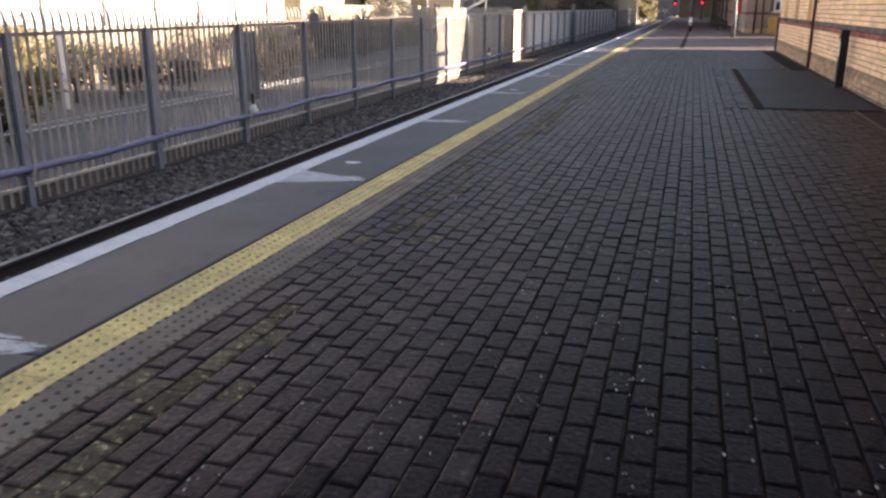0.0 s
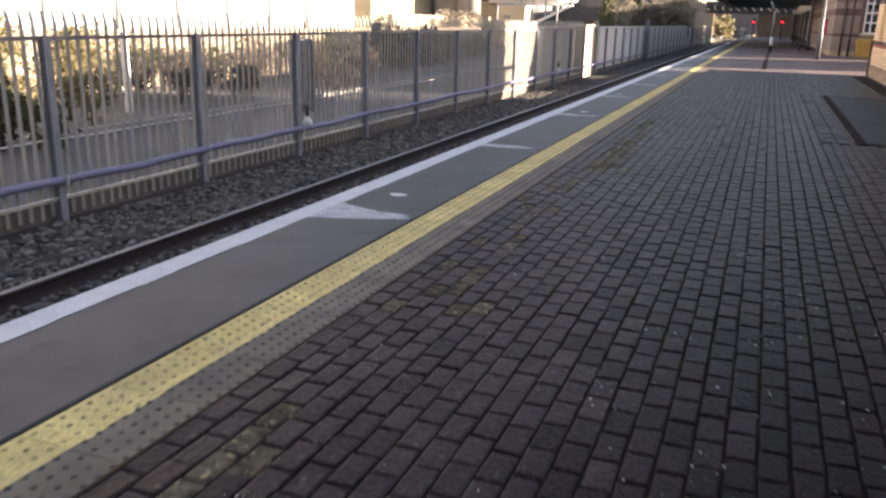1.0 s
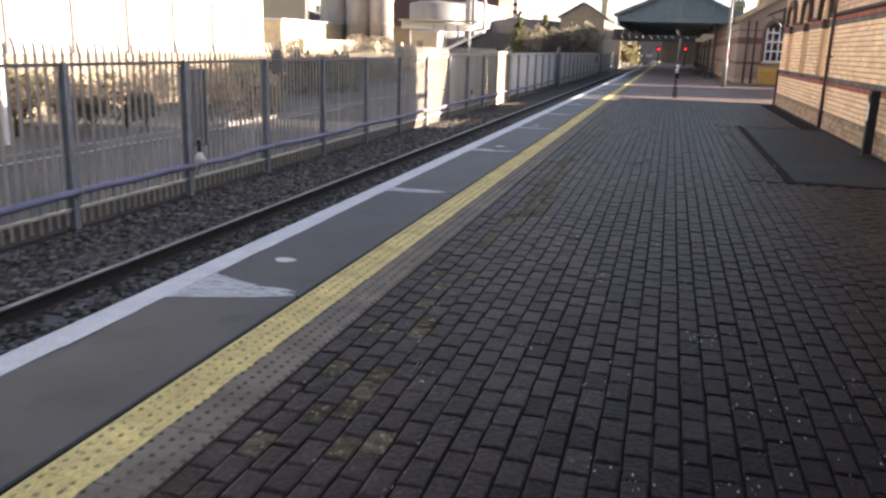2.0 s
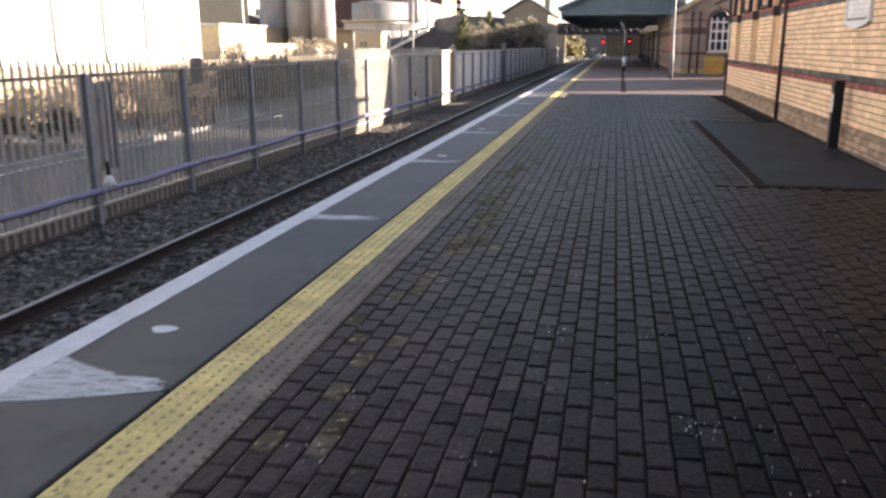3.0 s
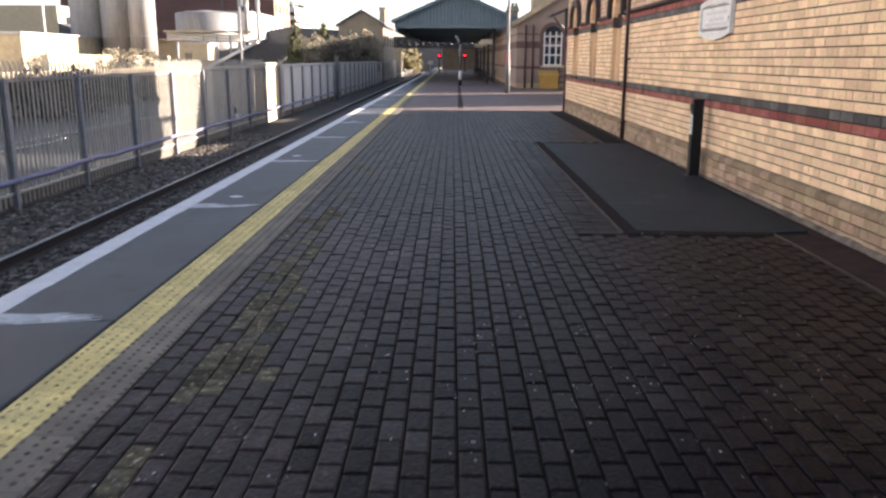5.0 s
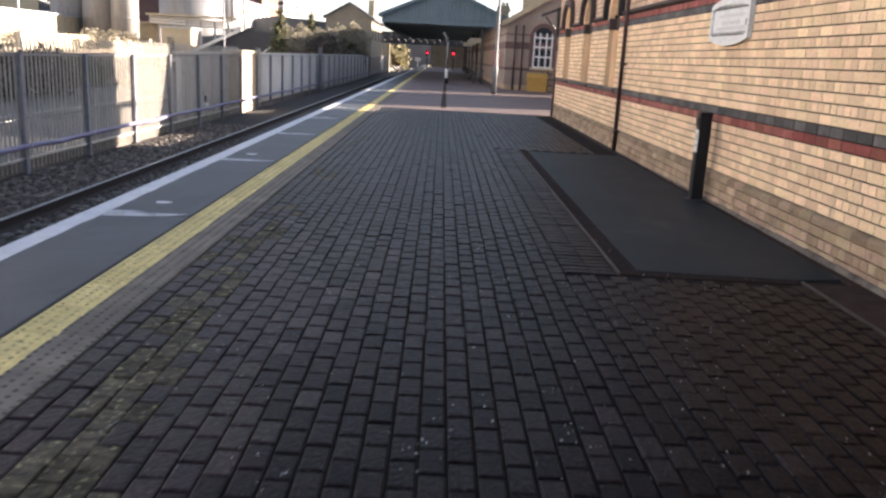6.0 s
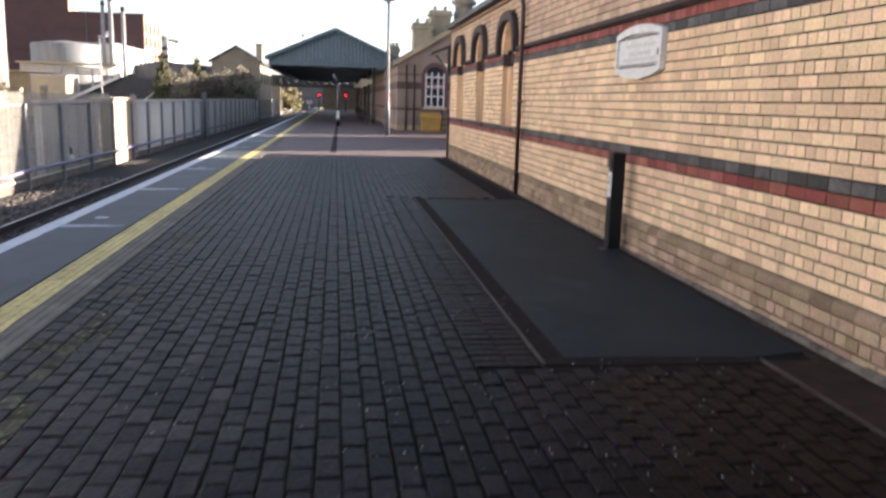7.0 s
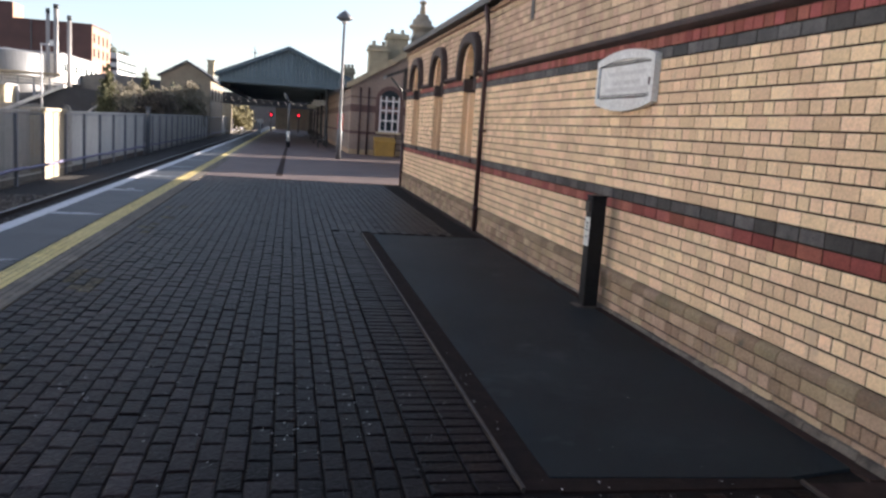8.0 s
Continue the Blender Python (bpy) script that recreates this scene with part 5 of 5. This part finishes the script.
shrub("tree", "narrow dark conifer beside the far house", [(-17.4, 117.6, 0.8 + 0.55 * i, 1.25 - 0.115 * i) for i in range(10)], 0.22, 150, M_LEAF_BROWN, 10, (-17.4, 117.6, -1.2, 6.6, 0.18))
shrub("tree", "narrow green conifer among brown shrubs", [(-14.9 + R.uniform(-0.2, 0.2), 84.0 + R.uniform(-0.2, 0.2), 0.4 + 4.5 * i / 15, 1.05 * (1 - i / 17) * R.uniform(0.8, 1.1)) for i in range(16)], 0.13, 170, M_LEAF_BROWN, 60, (-14.9, 84.0, -1.2, 5.1, 0.12))
shrub("tree", "pale distant tree behind the works", [(-37.6 + R.uniform(-2.2, 2.2), 205 + R.uniform(-2, 2), R.uniform(7, 14.5), R.uniform(1.3, 2.1)) for _ in range(11)], 0.4, 200, M_LEAF, 11, (-37.6, 205, -1.2, 10, 0.5))
shrub("bush", "bare scrub before the silos", blobs_in(-38, -27, 76, 84, -0.6, 1.4, 0.8, 1.3, 14), 0.13, 420, M_THICKET, 12)

for i in range(6):
    shrub("bush", "dark leafless hedge plant along the yard's back wall", blobs_in(-19.8, -18.6, 22 + 6.5 * i, 28 + 6.5 * i, -0.7, 0.25, 0.5, 0.8, 9), 0.045, 650, M_TWIG if i % 2 else M_LEAF, 30 + i)

# ---- yard beyond the fence ----
wire = thing("wire_rail", "thin pale wire rail on low stakes in the yard", "rail")
bm = bmesh.new()
tube(bm, [(-10.0, 2 + i, -0.50 + 0.012 * math.sin(2.3 * i)) for i in range(26)], 0.012, 5)
part("wire", bm, M_LABEL, wire)
for i in range(7):
    bm = bmesh.new()
    bx(bm, -10.02, -9.98, 4 + 3.4 * i, 4.04 + 3.4 * i, GROUND_Z - 0.15, -0.47)
    part("stake", bm, M_GALV, wire)
bm = bmesh.new()
bx(bm, -13.6, -13.35, 12, 60, GROUND_Z - 0.15, GROUND_Z + 0.02)
solid("kerb", bm, M_CONCRETE, "pale concrete kerb across the yard", "kerb", kind="structure")
bm = bmesh.new()
bx(bm, -20.6, -20.3, 8, 62, GROUND_Z - 0.15, 0.85)
solid("yard_wall", bm, M_HOUSE, "low buff stone wall at the back of the yard", "wall", kind="structure")
wp = thing("white_post", "white painted timber post in the sunny yard", "post", at=(-15.6, 19.0, GROUND_Z - 0.12))
bm = bmesh.new()
bbox(bm, -0.09, 0.09, -0.06, 0.06, 0.0, 2.05, 0.015)
part("shaft", bm, M_FRAME, wp)
bm = bmesh.new()
prism(bm, [(-0.10, 2.05), (0.10, 2.05), (0.0, 2.12)], "y", -0.07, 0.07)
part("top", bm, M_FRAME, wp)

# great white clad shed
shed = thing("white_shed", "huge white clad industrial shed in full sun", "building")
WX = -38.0
bm = bmesh.new()
bx(bm, WX - 22, WX, -10, 75.0, -1.2, 11.0)
part("wall", bm, M_WHITE_CLAD, shed)
for i in range(14):
    bm = bmesh.new()
    y = 71.54 - 5.68 * i
    bx(bm, WX, WX + 0.14, y - 0.13, y + 0.13, -1.2, 10.9)
    part("downpipe" if i % 3 == 0 else "cover_strip", bm, M_GREY_PLATE, shed)
bm = bmesh.new()
bx(bm, WX - 22.3, WX + 0.3, -10.2, 75.3, 11.0, 11.3)
part("parapet", bm, M_GALV, shed)
bk = thing("cream_works", "pale cream works block with a slate-blue lean-to", "building")
bm = bmesh.new()
bx(bm, -56, -46.5, 104, 118, -1.2, 7.4)
part("wall", bm, M_CREAM, bk)
for y in (106, 109, 112, 115):
    bm = bmesh.new()
    bx(bm, -46.5, -46.45, y, y + 1.3, 4.6, 6.2)
    part("window", bm, M_GLASS, bk)
bm = bmesh.new()
prism(bm, [(-46.5, 5.4), (-42.0, 3.9), (-42.0, 3.6), (-46.5, 5.0)], "y", 104, 118)
part("lean_to_roof", bm, M_SLATE, bk)
bm = bmesh.new()
bx(bm, -42.3, -42.0, 104, 118, -1.2, 3.6)
part("lean_to_wall", bm, M_CREAM, bk)
bm = bmesh.new()
prism(bm, [(-46.4, -1.2), (-46.4, 4.9), (-42.35, 3.55), (-42.35, -1.2)], "y", 104.05, 104.3)
part("shutter", bm, mat("navy_shutter", (0.055, 0.062, 0.085), (0.04, 0.045, 0.06), 0.6, scale=2, bump=0.1), bk, "dark navy shutter")
# low sandstone building, silos, pipe gantry
low = thing("stone_store", "low sunlit buff stone store", "building")
bm = bmesh.new()
bx(bm, -46, -38.6, 80, 97, -1.2, 3.5)
part("wall", bm, M_STONE, low)
bm = bmesh.new()
bx(bm, -46.2, -38.4, 79.8, 97.2, 3.5, 3.7)
part("roof", bm, M_GALV, low)
for i, (x, y, r, z) in enumerate(((-40.0, 97.5, 1.9, 13.0), (-36.2, 96.5, 1.9, 13.5), (-33.0, 94.5, 1.35, 12.0))):
    sl_ = thing("silo", "tall brownish metal storage silo in sunlight", "silo", "silos")
    bm = bmesh.new()
    lathe(bm, x, y, [(r, -1.2), (r, z), (r * 0.8, z + 0.6), (0.2, z + 1.1)], 28)
    part("shell", bm, M_SILO, sl_)
    for k in range(5):
        bm = bmesh.new()
        zz = 1 + 2.6 * k
        lathe(bm, x, y, [(r + 0.04, zz), (r + 0.04, zz + 0.12)], 28)
        part("band", bm, M_SILO, sl_)
bm = bmesh.new()
bx(bm, -31.0, -30.5, 68, 95, -1.2, 1.7)
solid("silo_wall", bm, M_STONE, "rough buff wall in front of the silos", "wall", kind="structure")
gan = thing("pipe_gantry", "pale steel pipe gantry on posts", "gantry")
for i in range(6):
    bm = bmesh.new()
    x = -31 + 1.5 * i
    bx(bm, x - 0.1, x + 0.1, 99, 99.2, -1.2, 3.9)
    part("leg", bm, M_GALV, gan)
bm = bmesh.new()
for z in (3.5, 3.8, 4.1):
    bm = bmesh.new()
    tube(bm, [(-32, 98.8, z), (-22.5, 99.6, z - 0.2)], 0.14, 8)
    part("pipe", bm, M_WHITE_CLAD, gan)
bm = bmesh.new()
bx(bm, -32.2, -22.3, 98.2, 100.5, 4.25, 4.45)
part("deck", bm, M_CREAM, gan)
yb = thing("yellow_store", "small cream and yellow rendered store in sun", "building")
bm = bmesh.new()
bx(bm, -28.5, -25.5, 92, 95, -1.2, 2.9)
part("wall", bm, M_CREAM, yb)
bm = bmesh.new()
bx(bm, -27.9, -27.2, 91.96, 92.0, 0.6, 2.0)
part("window", bm, M_GLASS, yb)
bm = bmesh.new()
bx(bm, -28.7, -25.3, 91.8, 95.2, 2.9, 3.05)
part("roof", bm, M_GALV, yb)
# lean-to with dark roof and white verge
M_DARK_ROOF = mat("dark_roofing", (0.045, 0.047, 0.054), (0.03, 0.032, 0.037), 0.7, scale=1, fine=12, bump=0.2)
lt = thing("dark_roofed_shed", "low shed with dark sloping roof and white verge", "building")
bm = bmesh.new()
prism(bm, [(-26.6, -1.2), (-26.6, -0.6), (-19.0, 3.05), (-15.3, 2.75), (-15.3, -1.2)], "y", 88, 100)
part("body", bm, M_DARK_ROOF, lt)
bm = bmesh.new()
prism(bm, [(-26.8, -0.72), (-26.8, -0.42), (-19.3, 3.18), (-19.3, 2.9)], "y", 87.6, 88.2)
part("verge", bm, M_WHITE_CLAD, lt)
bm = bmesh.new()
tube(bm, [(-17.3, 87.8, 0.95), (-16.0, 87.8, 1.95)], 0.08, 6)
part("rail", bm, M_WHITE_CLAD, lt)
# works: white block with windows, brick block, chimneys, tank
wk = thing("white_works", "white works building with a row of windows", "building")
bm = bmesh.new()
bx(bm, -33.0, -25.1, 109, 128.5, 3.9, 6.95)
bx(bm, -32.0, -26.0, 110, 128, -1.2, 3.9)
part("wall", bm, M_WHITE_CLAD, wk)
for i in range(7):
    bm = bmesh.new()
    y = 110.5 + 2.5 * i
    bx(bm, -25.1, -25.06, y, y + 1.2, 5.2, 6.0)
    part("window", bm, M_GLASS, wk)
bm = bmesh.new()
bx(bm, -33.1, -24.98, 108.9, 128.6, 6.95, 7.12)
part("parapet", bm, M_GALV, wk)
rk = thing("brick_works", "tall dark red brick works block", "building")
bm = bmesh.new()
bx(bm, -62, -28.3, 138, 150, -1.2, 12.95)
bx(bm, -62, -38.9, 138, 142.5, 12.95, 15.3)
part("wall", bm, M_RED_WALL, rk)
bm = bmesh.new()
bx(bm, -38.8, -28.2, 137.9, 150.1, 12.95, 13.15)
part("parapet", bm, M_BAND, rk)
bm = bmesh.new()
bx(bm, -28.3, -28.22, 138, 150, -1.2, 12.9)
part("end_wall", bm, M_RED_WALL_SUNLIT, rk, "end wall with full sun put into its orange brick colour")
bm = bmesh.new()
bx(bm, -38.9, -38.8, 138, 142.5, 13.16, 15.25)
part("penthouse_wall", bm, M_RED_WALL_SUNLIT, rk)
for y in (139.3, 142.2, 145.1, 148.0):
    for k in range(5):
        bm = bmesh.new()
        bx(bm, -28.22, -28.18, y - 0.5, y + 0.5, 2.4 + 2.05 * k, 3.7 + 2.05 * k)
        part("window", bm, M_DARK_PANE, rk)
for x in (-36.4, -33.2):
    bm = bmesh.new()
    tube(bm, [(x, 137.85, 0.0), (x, 137.85, 12.9)], 0.09, 8)
    part("downpipe", bm, M_GREY_PLATE, rk)
bm = bmesh.new()
bbox(bm, -33.9, -33.1, 137.6, 138.0, 9.6, 10.4, 0.03)
part("vent_cowl", bm, M_WHITE_CLAD, rk, "white wall vent cowl")
gr = thing("louvred_block", "pale louvred office block behind the works", "building")
bm = bmesh.new()
bx(bm, -40, -31.4, 172, 190, -1.2, 11.4)
part("wall", bm, M_WHITE_CLAD, gr)
for k in range(6):
    bm = bmesh.new()
    bx(bm, -31.4, -31.3, 172.5, 189.5, 2.2 + 1.5 * k, 2.9 + 1.5 * k)
    bx(bm, -39.8, -31.5, 171.9, 172.0, 2.2 + 1.5 * k, 2.9 + 1.5 * k)
    part("window_band", bm, M_GLASS, gr)
for x, y, z, r in ((-26.08, 108.0, 11.7, 0.20), (-25.25, 108.0, 12.2, 0.25), (-23.88, 108.0, 11.1, 0.23)):
    ck = thing("flue", "slim pale metal flue with a dark top", "chimney", "flues of the works")
    bm = bmesh.new()
    lathe(bm, x, y, [(r, -1.2), (r, z - 0.5)], 14)
    part("shaft", bm, M_SILO, ck)
    bm = bmesh.new()
    lathe(bm, x, y, [(r * 1.08, z - 0.5), (r * 1.08, z)], 14)
    part("top", bm, M_DARK_STEEL, ck)
M_TANK = mat("tank_metal", (0.22, 0.222, 0.225), (0.165, 0.168, 0.17), 0.5, metal=0.1, scale=0.6, fine=9, bump=0.1, aniso=(1, 1, 0.1))
tk = thing("tank", "squat pale metal tank", "tank")
bm = bmesh.new()
lathe(bm, -29.2, 104.6, [(3.5, -1.2), (3.5, 6.5), (3.35, 6.6), (0.3, 6.95)], 32)
part("shell", bm, M_TANK, tk)
bm = bmesh.new()
bx(bm, -41, -27.6, 101.5, 107, -1.2, 3.4)
bx(bm, -41.3, -27.3, 101.2, 107.3, 3.4, 3.6)
solid("flat_roof_shed", bm, M_CREAM, "flat-roofed cream shed in the works", "building")
# lineside lamp columns
for x, y, z in ((-18.3, 77.5, 7.0), (-17.5, 100, 6.0), (-27.5, 62, 9.0)):
    lc = thing("yard_lamp", "thin grey yard lamp column", "street lamp", "yard lamps", at=(x, y, GROUND_Z - 0.12))
    bm = bmesh.new()
    tube(bm, [(0, 0, 0), (0, 0, z)], 0.085, 8, 0.05)
    part("column", bm, M_GALV, lc)
    bm = bmesh.new()
    bbox(bm, -0.1, 0.55, -0.1, 0.1, z - 0.05, z + 0.08, 0.02)
    part("head", bm, M_GALV, lc)

# gabled stone house beyond the line
hs = thing("far_house", "gabled buff house with slate roof and chimney", "house")
bm = bmesh.new()
prism(bm, [(-13.0, -1.2), (-13.0, 5.2), (-10.4, 6.65), (-7.95, 5.2), (-7.95, -1.2)], "y", 100, 116)
part("wall", bm, M_HOUSE, hs)
for s, xe in ((-1, -13.3), (1, -7.65)):
    bm = bmesh.new()
    prism(bm, [(xe, 5.0), (-10.4, 6.66), (-10.4, 6.86), (xe, 5.18)], "y", 99.7, 116.3)
    part("roof", bm, M_SLATE, hs)
bm = bmesh.new()
bbox(bm, -8.9, -8.2, 106, 107, 5.2, 7.3, 0.03)
bbox(bm, -9.0, -8.1, 105.9, 107.1, 7.3, 7.45, 0.03)
part("chimney", bm, M_STONE, hs)
for x in (-11.6, -9.4):
    bm = bmesh.new()
    bx(bm, x - 0.4, x + 0.4, 99.96, 100, 3.0, 4.4)
    part("window", bm, M_GLASS, hs)
for y in (102, 106, 110, 114):
    bm = bmesh.new()
    bx(bm, -7.95, -7.91, y - 0.4, y + 0.4, 2.9, 4.3)
    part("window", bm, M_GLASS, hs)
bm = bmesh.new()
prism(bm, [(-30, -1.2), (-30, 4.2), (-22, 5.6), (-13.1, 5.0), (-13.1, -1.2)], "y", 118, 126)
solid("terrace", bm, M_SLATE, "distant grey slated terrace behind the thicket", "building")

# ---- near wall bricks as single pieces ----
def near_brick_mesh(L, kind, deep):
    v, f = brick_faces(0, L, 0, COURSE - GAP, 0, deep)
    me = bpy.data.meshes.new("brick")
    me.from_pydata(v, [], f)
    me.materials.append(KIND_MAT[kind])
    return me


for y0, y1, z0, z1, x, kind in near:
    key = (round(y1 - y0, 3), kind)
    if key not in shared:
        shared[key] = near_brick_mesh(y1 - y0, kind, 0.05 if kind == "plinth" else 0.02)
    ob = new("brick", shared[key])
    ob.parent = wall
    ob.location = (x, y0, z0)

# ---- platform pavers: rows along the platform; a cross-laid margin by the patch ----
PW, PL, PG = 0.1105, 0.2, 0.011
rng = random.Random(31)


def paver_geo(w, l):
    c, d = 0.009, 0.014
    v = [(0, 0, -d), (w, 0, -d), (w, l, -d), (0, l, -d), (0, 0, -0.005), (w, 0, -0.005), (w, l, -0.005), (0, l, -0.005),
         (c, c, 0), (w - c, c, 0), (w - c, l - c, 0), (c, l - c, 0)]
    f = [(8, 9, 10, 11)]
    for i in range(4):
        j = (i + 1) % 4
        f += [(i, j, 4 + j, 4 + i), (4 + i, 4 + j, 8 + j, 8 + i)]
    return v, f


single = {}
acc = {k: ([], []) for k in range(4)}
PAVER_MATS = (M_PAVER, M_PAVER_MOSS, M_PAVER_LIT, M_PAVER_MID)
singles = 0
rows_n = int((WALL_X - 0.5 - TACT_IN) / PW)
CROSS_X = 0.965


def lay(x, y, w, l, mossy):
    global singles
    dz = rng.uniform(-0.0025, 0.0025)
    tx, ty = rng.uniform(-0.012, 0.012), rng.uniform(-0.012, 0.012)
    if singles < 300 and -1.0 < x < 0.75 and 9.0 < y < 11.4:
        key = (round(w, 3), round(l, 3), mossy)
        if key not in single:
            v, f = paver_geo(w - PG, l - PG)
            me = bpy.data.meshes.new("paver")
            me.from_pydata(v, [], f)
            me.materials.append(PAVER_MATS[mossy])
            single[key] = me
        ob = new("paver", single[key])
        ob.parent = platform
        ob.location = (x + PG / 2, y + PG / 2, dz)
        singles += 1
        return
    v, f = paver_geo(w - PG, l - PG)
    A = acc[mossy]
    o = len(A[0])
    v = [(a + rng.uniform(-0.0035, 0.0035), b + rng.uniform(-0.0035, 0.0035), c + (rng.uniform(-0.0025, 0.001) if i > 7 else 0.0)) for i, (a, b, c) in enumerate(v)]
    A[0].extend((x + PG / 2 + a, y + PG / 2 + b, c + dz + (tx * (a - w / 2) + ty * (b - l / 2)) * 0.6) for a, b, c in v)
    A[1].extend(tuple(o + i for i in q) for q in f)


for i in range(rows_n):
    x = TACT_IN + 0.008 + PW * i
    y = -4.0 + (PL / 2 if i % 2 else 0) + rng.uniform(-0.02, 0.02)
    while y < 31.2:
        l = PL * rng.choice((1, 1, 1, 1, 1, 0.99, 1.01))
        inside_patch = x + PW > CROSS_X + 0.02 and y + l > PATCH[2] - 0.03 and y < PATCH[3] + 0.12
        if not inside_patch:
            d = noise.noise((x * 1.1, y * 0.5, 3.0))
            band = math.exp(-((x + PW / 2 - (-1.37 + 0.05 * math.sin(y * 1.3))) / 0.15) ** 2)
            mossy = rng.random() < band * (0.5 + 1.3 * d) and y < 24
            # Tone stands in for light: pale by the edge, dark by the wall.
            dulled = 0.25 + 0.75 * min(1.0, max(0.0, (17.0 - y) / 6.0))
            edge_light = dulled * min(1.0, max(0.0, (0.55 - x) / 1.7)) + 0.35 * noise.noise((x * 0.9, y * 0.35, 8.0)) + rng.uniform(-0.2, 0.2)
            lay(x, y, PW, l, 1 if mossy else 2 if edge_light > 0.62 else 3 if edge_light > 0.22 else 0)
        y += l
y = PATCH[2] - 0.02
while y < PATCH[3] + 0.1:
    for i in range(2):
        x0 = CROSS_X + 0.01 + 0.2 * i
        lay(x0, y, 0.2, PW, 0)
    y += PW
for key, words in enumerate(("worn brick pavers, darkened for the dimmer light by the wall", "mossy yellowed pavers", "brick pavers made paler for the open light near the edge", "brown brick pavers of a middle tone between lit and dim")):
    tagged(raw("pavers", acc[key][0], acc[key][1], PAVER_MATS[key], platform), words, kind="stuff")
# specks of grit and litter on the paving
r2 = np.random.RandomState(9)
cnt = 2600
gx, gy = r2.uniform(-1.6, 2.7, cnt), 2 + 14 * r2.uniform(0, 1, cnt)
gx = np.where(r2.uniform(0, 1, cnt) < 0.5, gx * 0.4 + 0.9, gx)
cl = r2.randint(0, 220, cnt)
cx, cy = r2.uniform(-1.5, 2.7, 220), 2 + 14 * r2.uniform(0, 1, 220)
in_cl = r2.uniform(0, 1, cnt) < 0.55
gx = np.where(in_cl, cx[cl] + r2.normal(0, 0.05, cnt), gx)
gy = np.where(in_cl, cy[cl] + r2.normal(0, 0.07, cnt), gy)
sz = 0.0014 + 0.005 * r2.uniform(0, 1, cnt) ** 2.5
gv = np.stack([gx, gy, np.full(cnt, 0.004)], -1)[:, None, :] + IV[None] * sz[:, None, None] * np.array((1, 1.3, 0.5))
gf = (IF[None] + (np.arange(cnt) * len(IV))[:, None, None]).reshape(-1, 3)
tagged(raw("grit_specks", gv.reshape(-1, 3).tolist(), gf.tolist(), M_GRIT, platform), "pale specks of grit", kind="stuff")
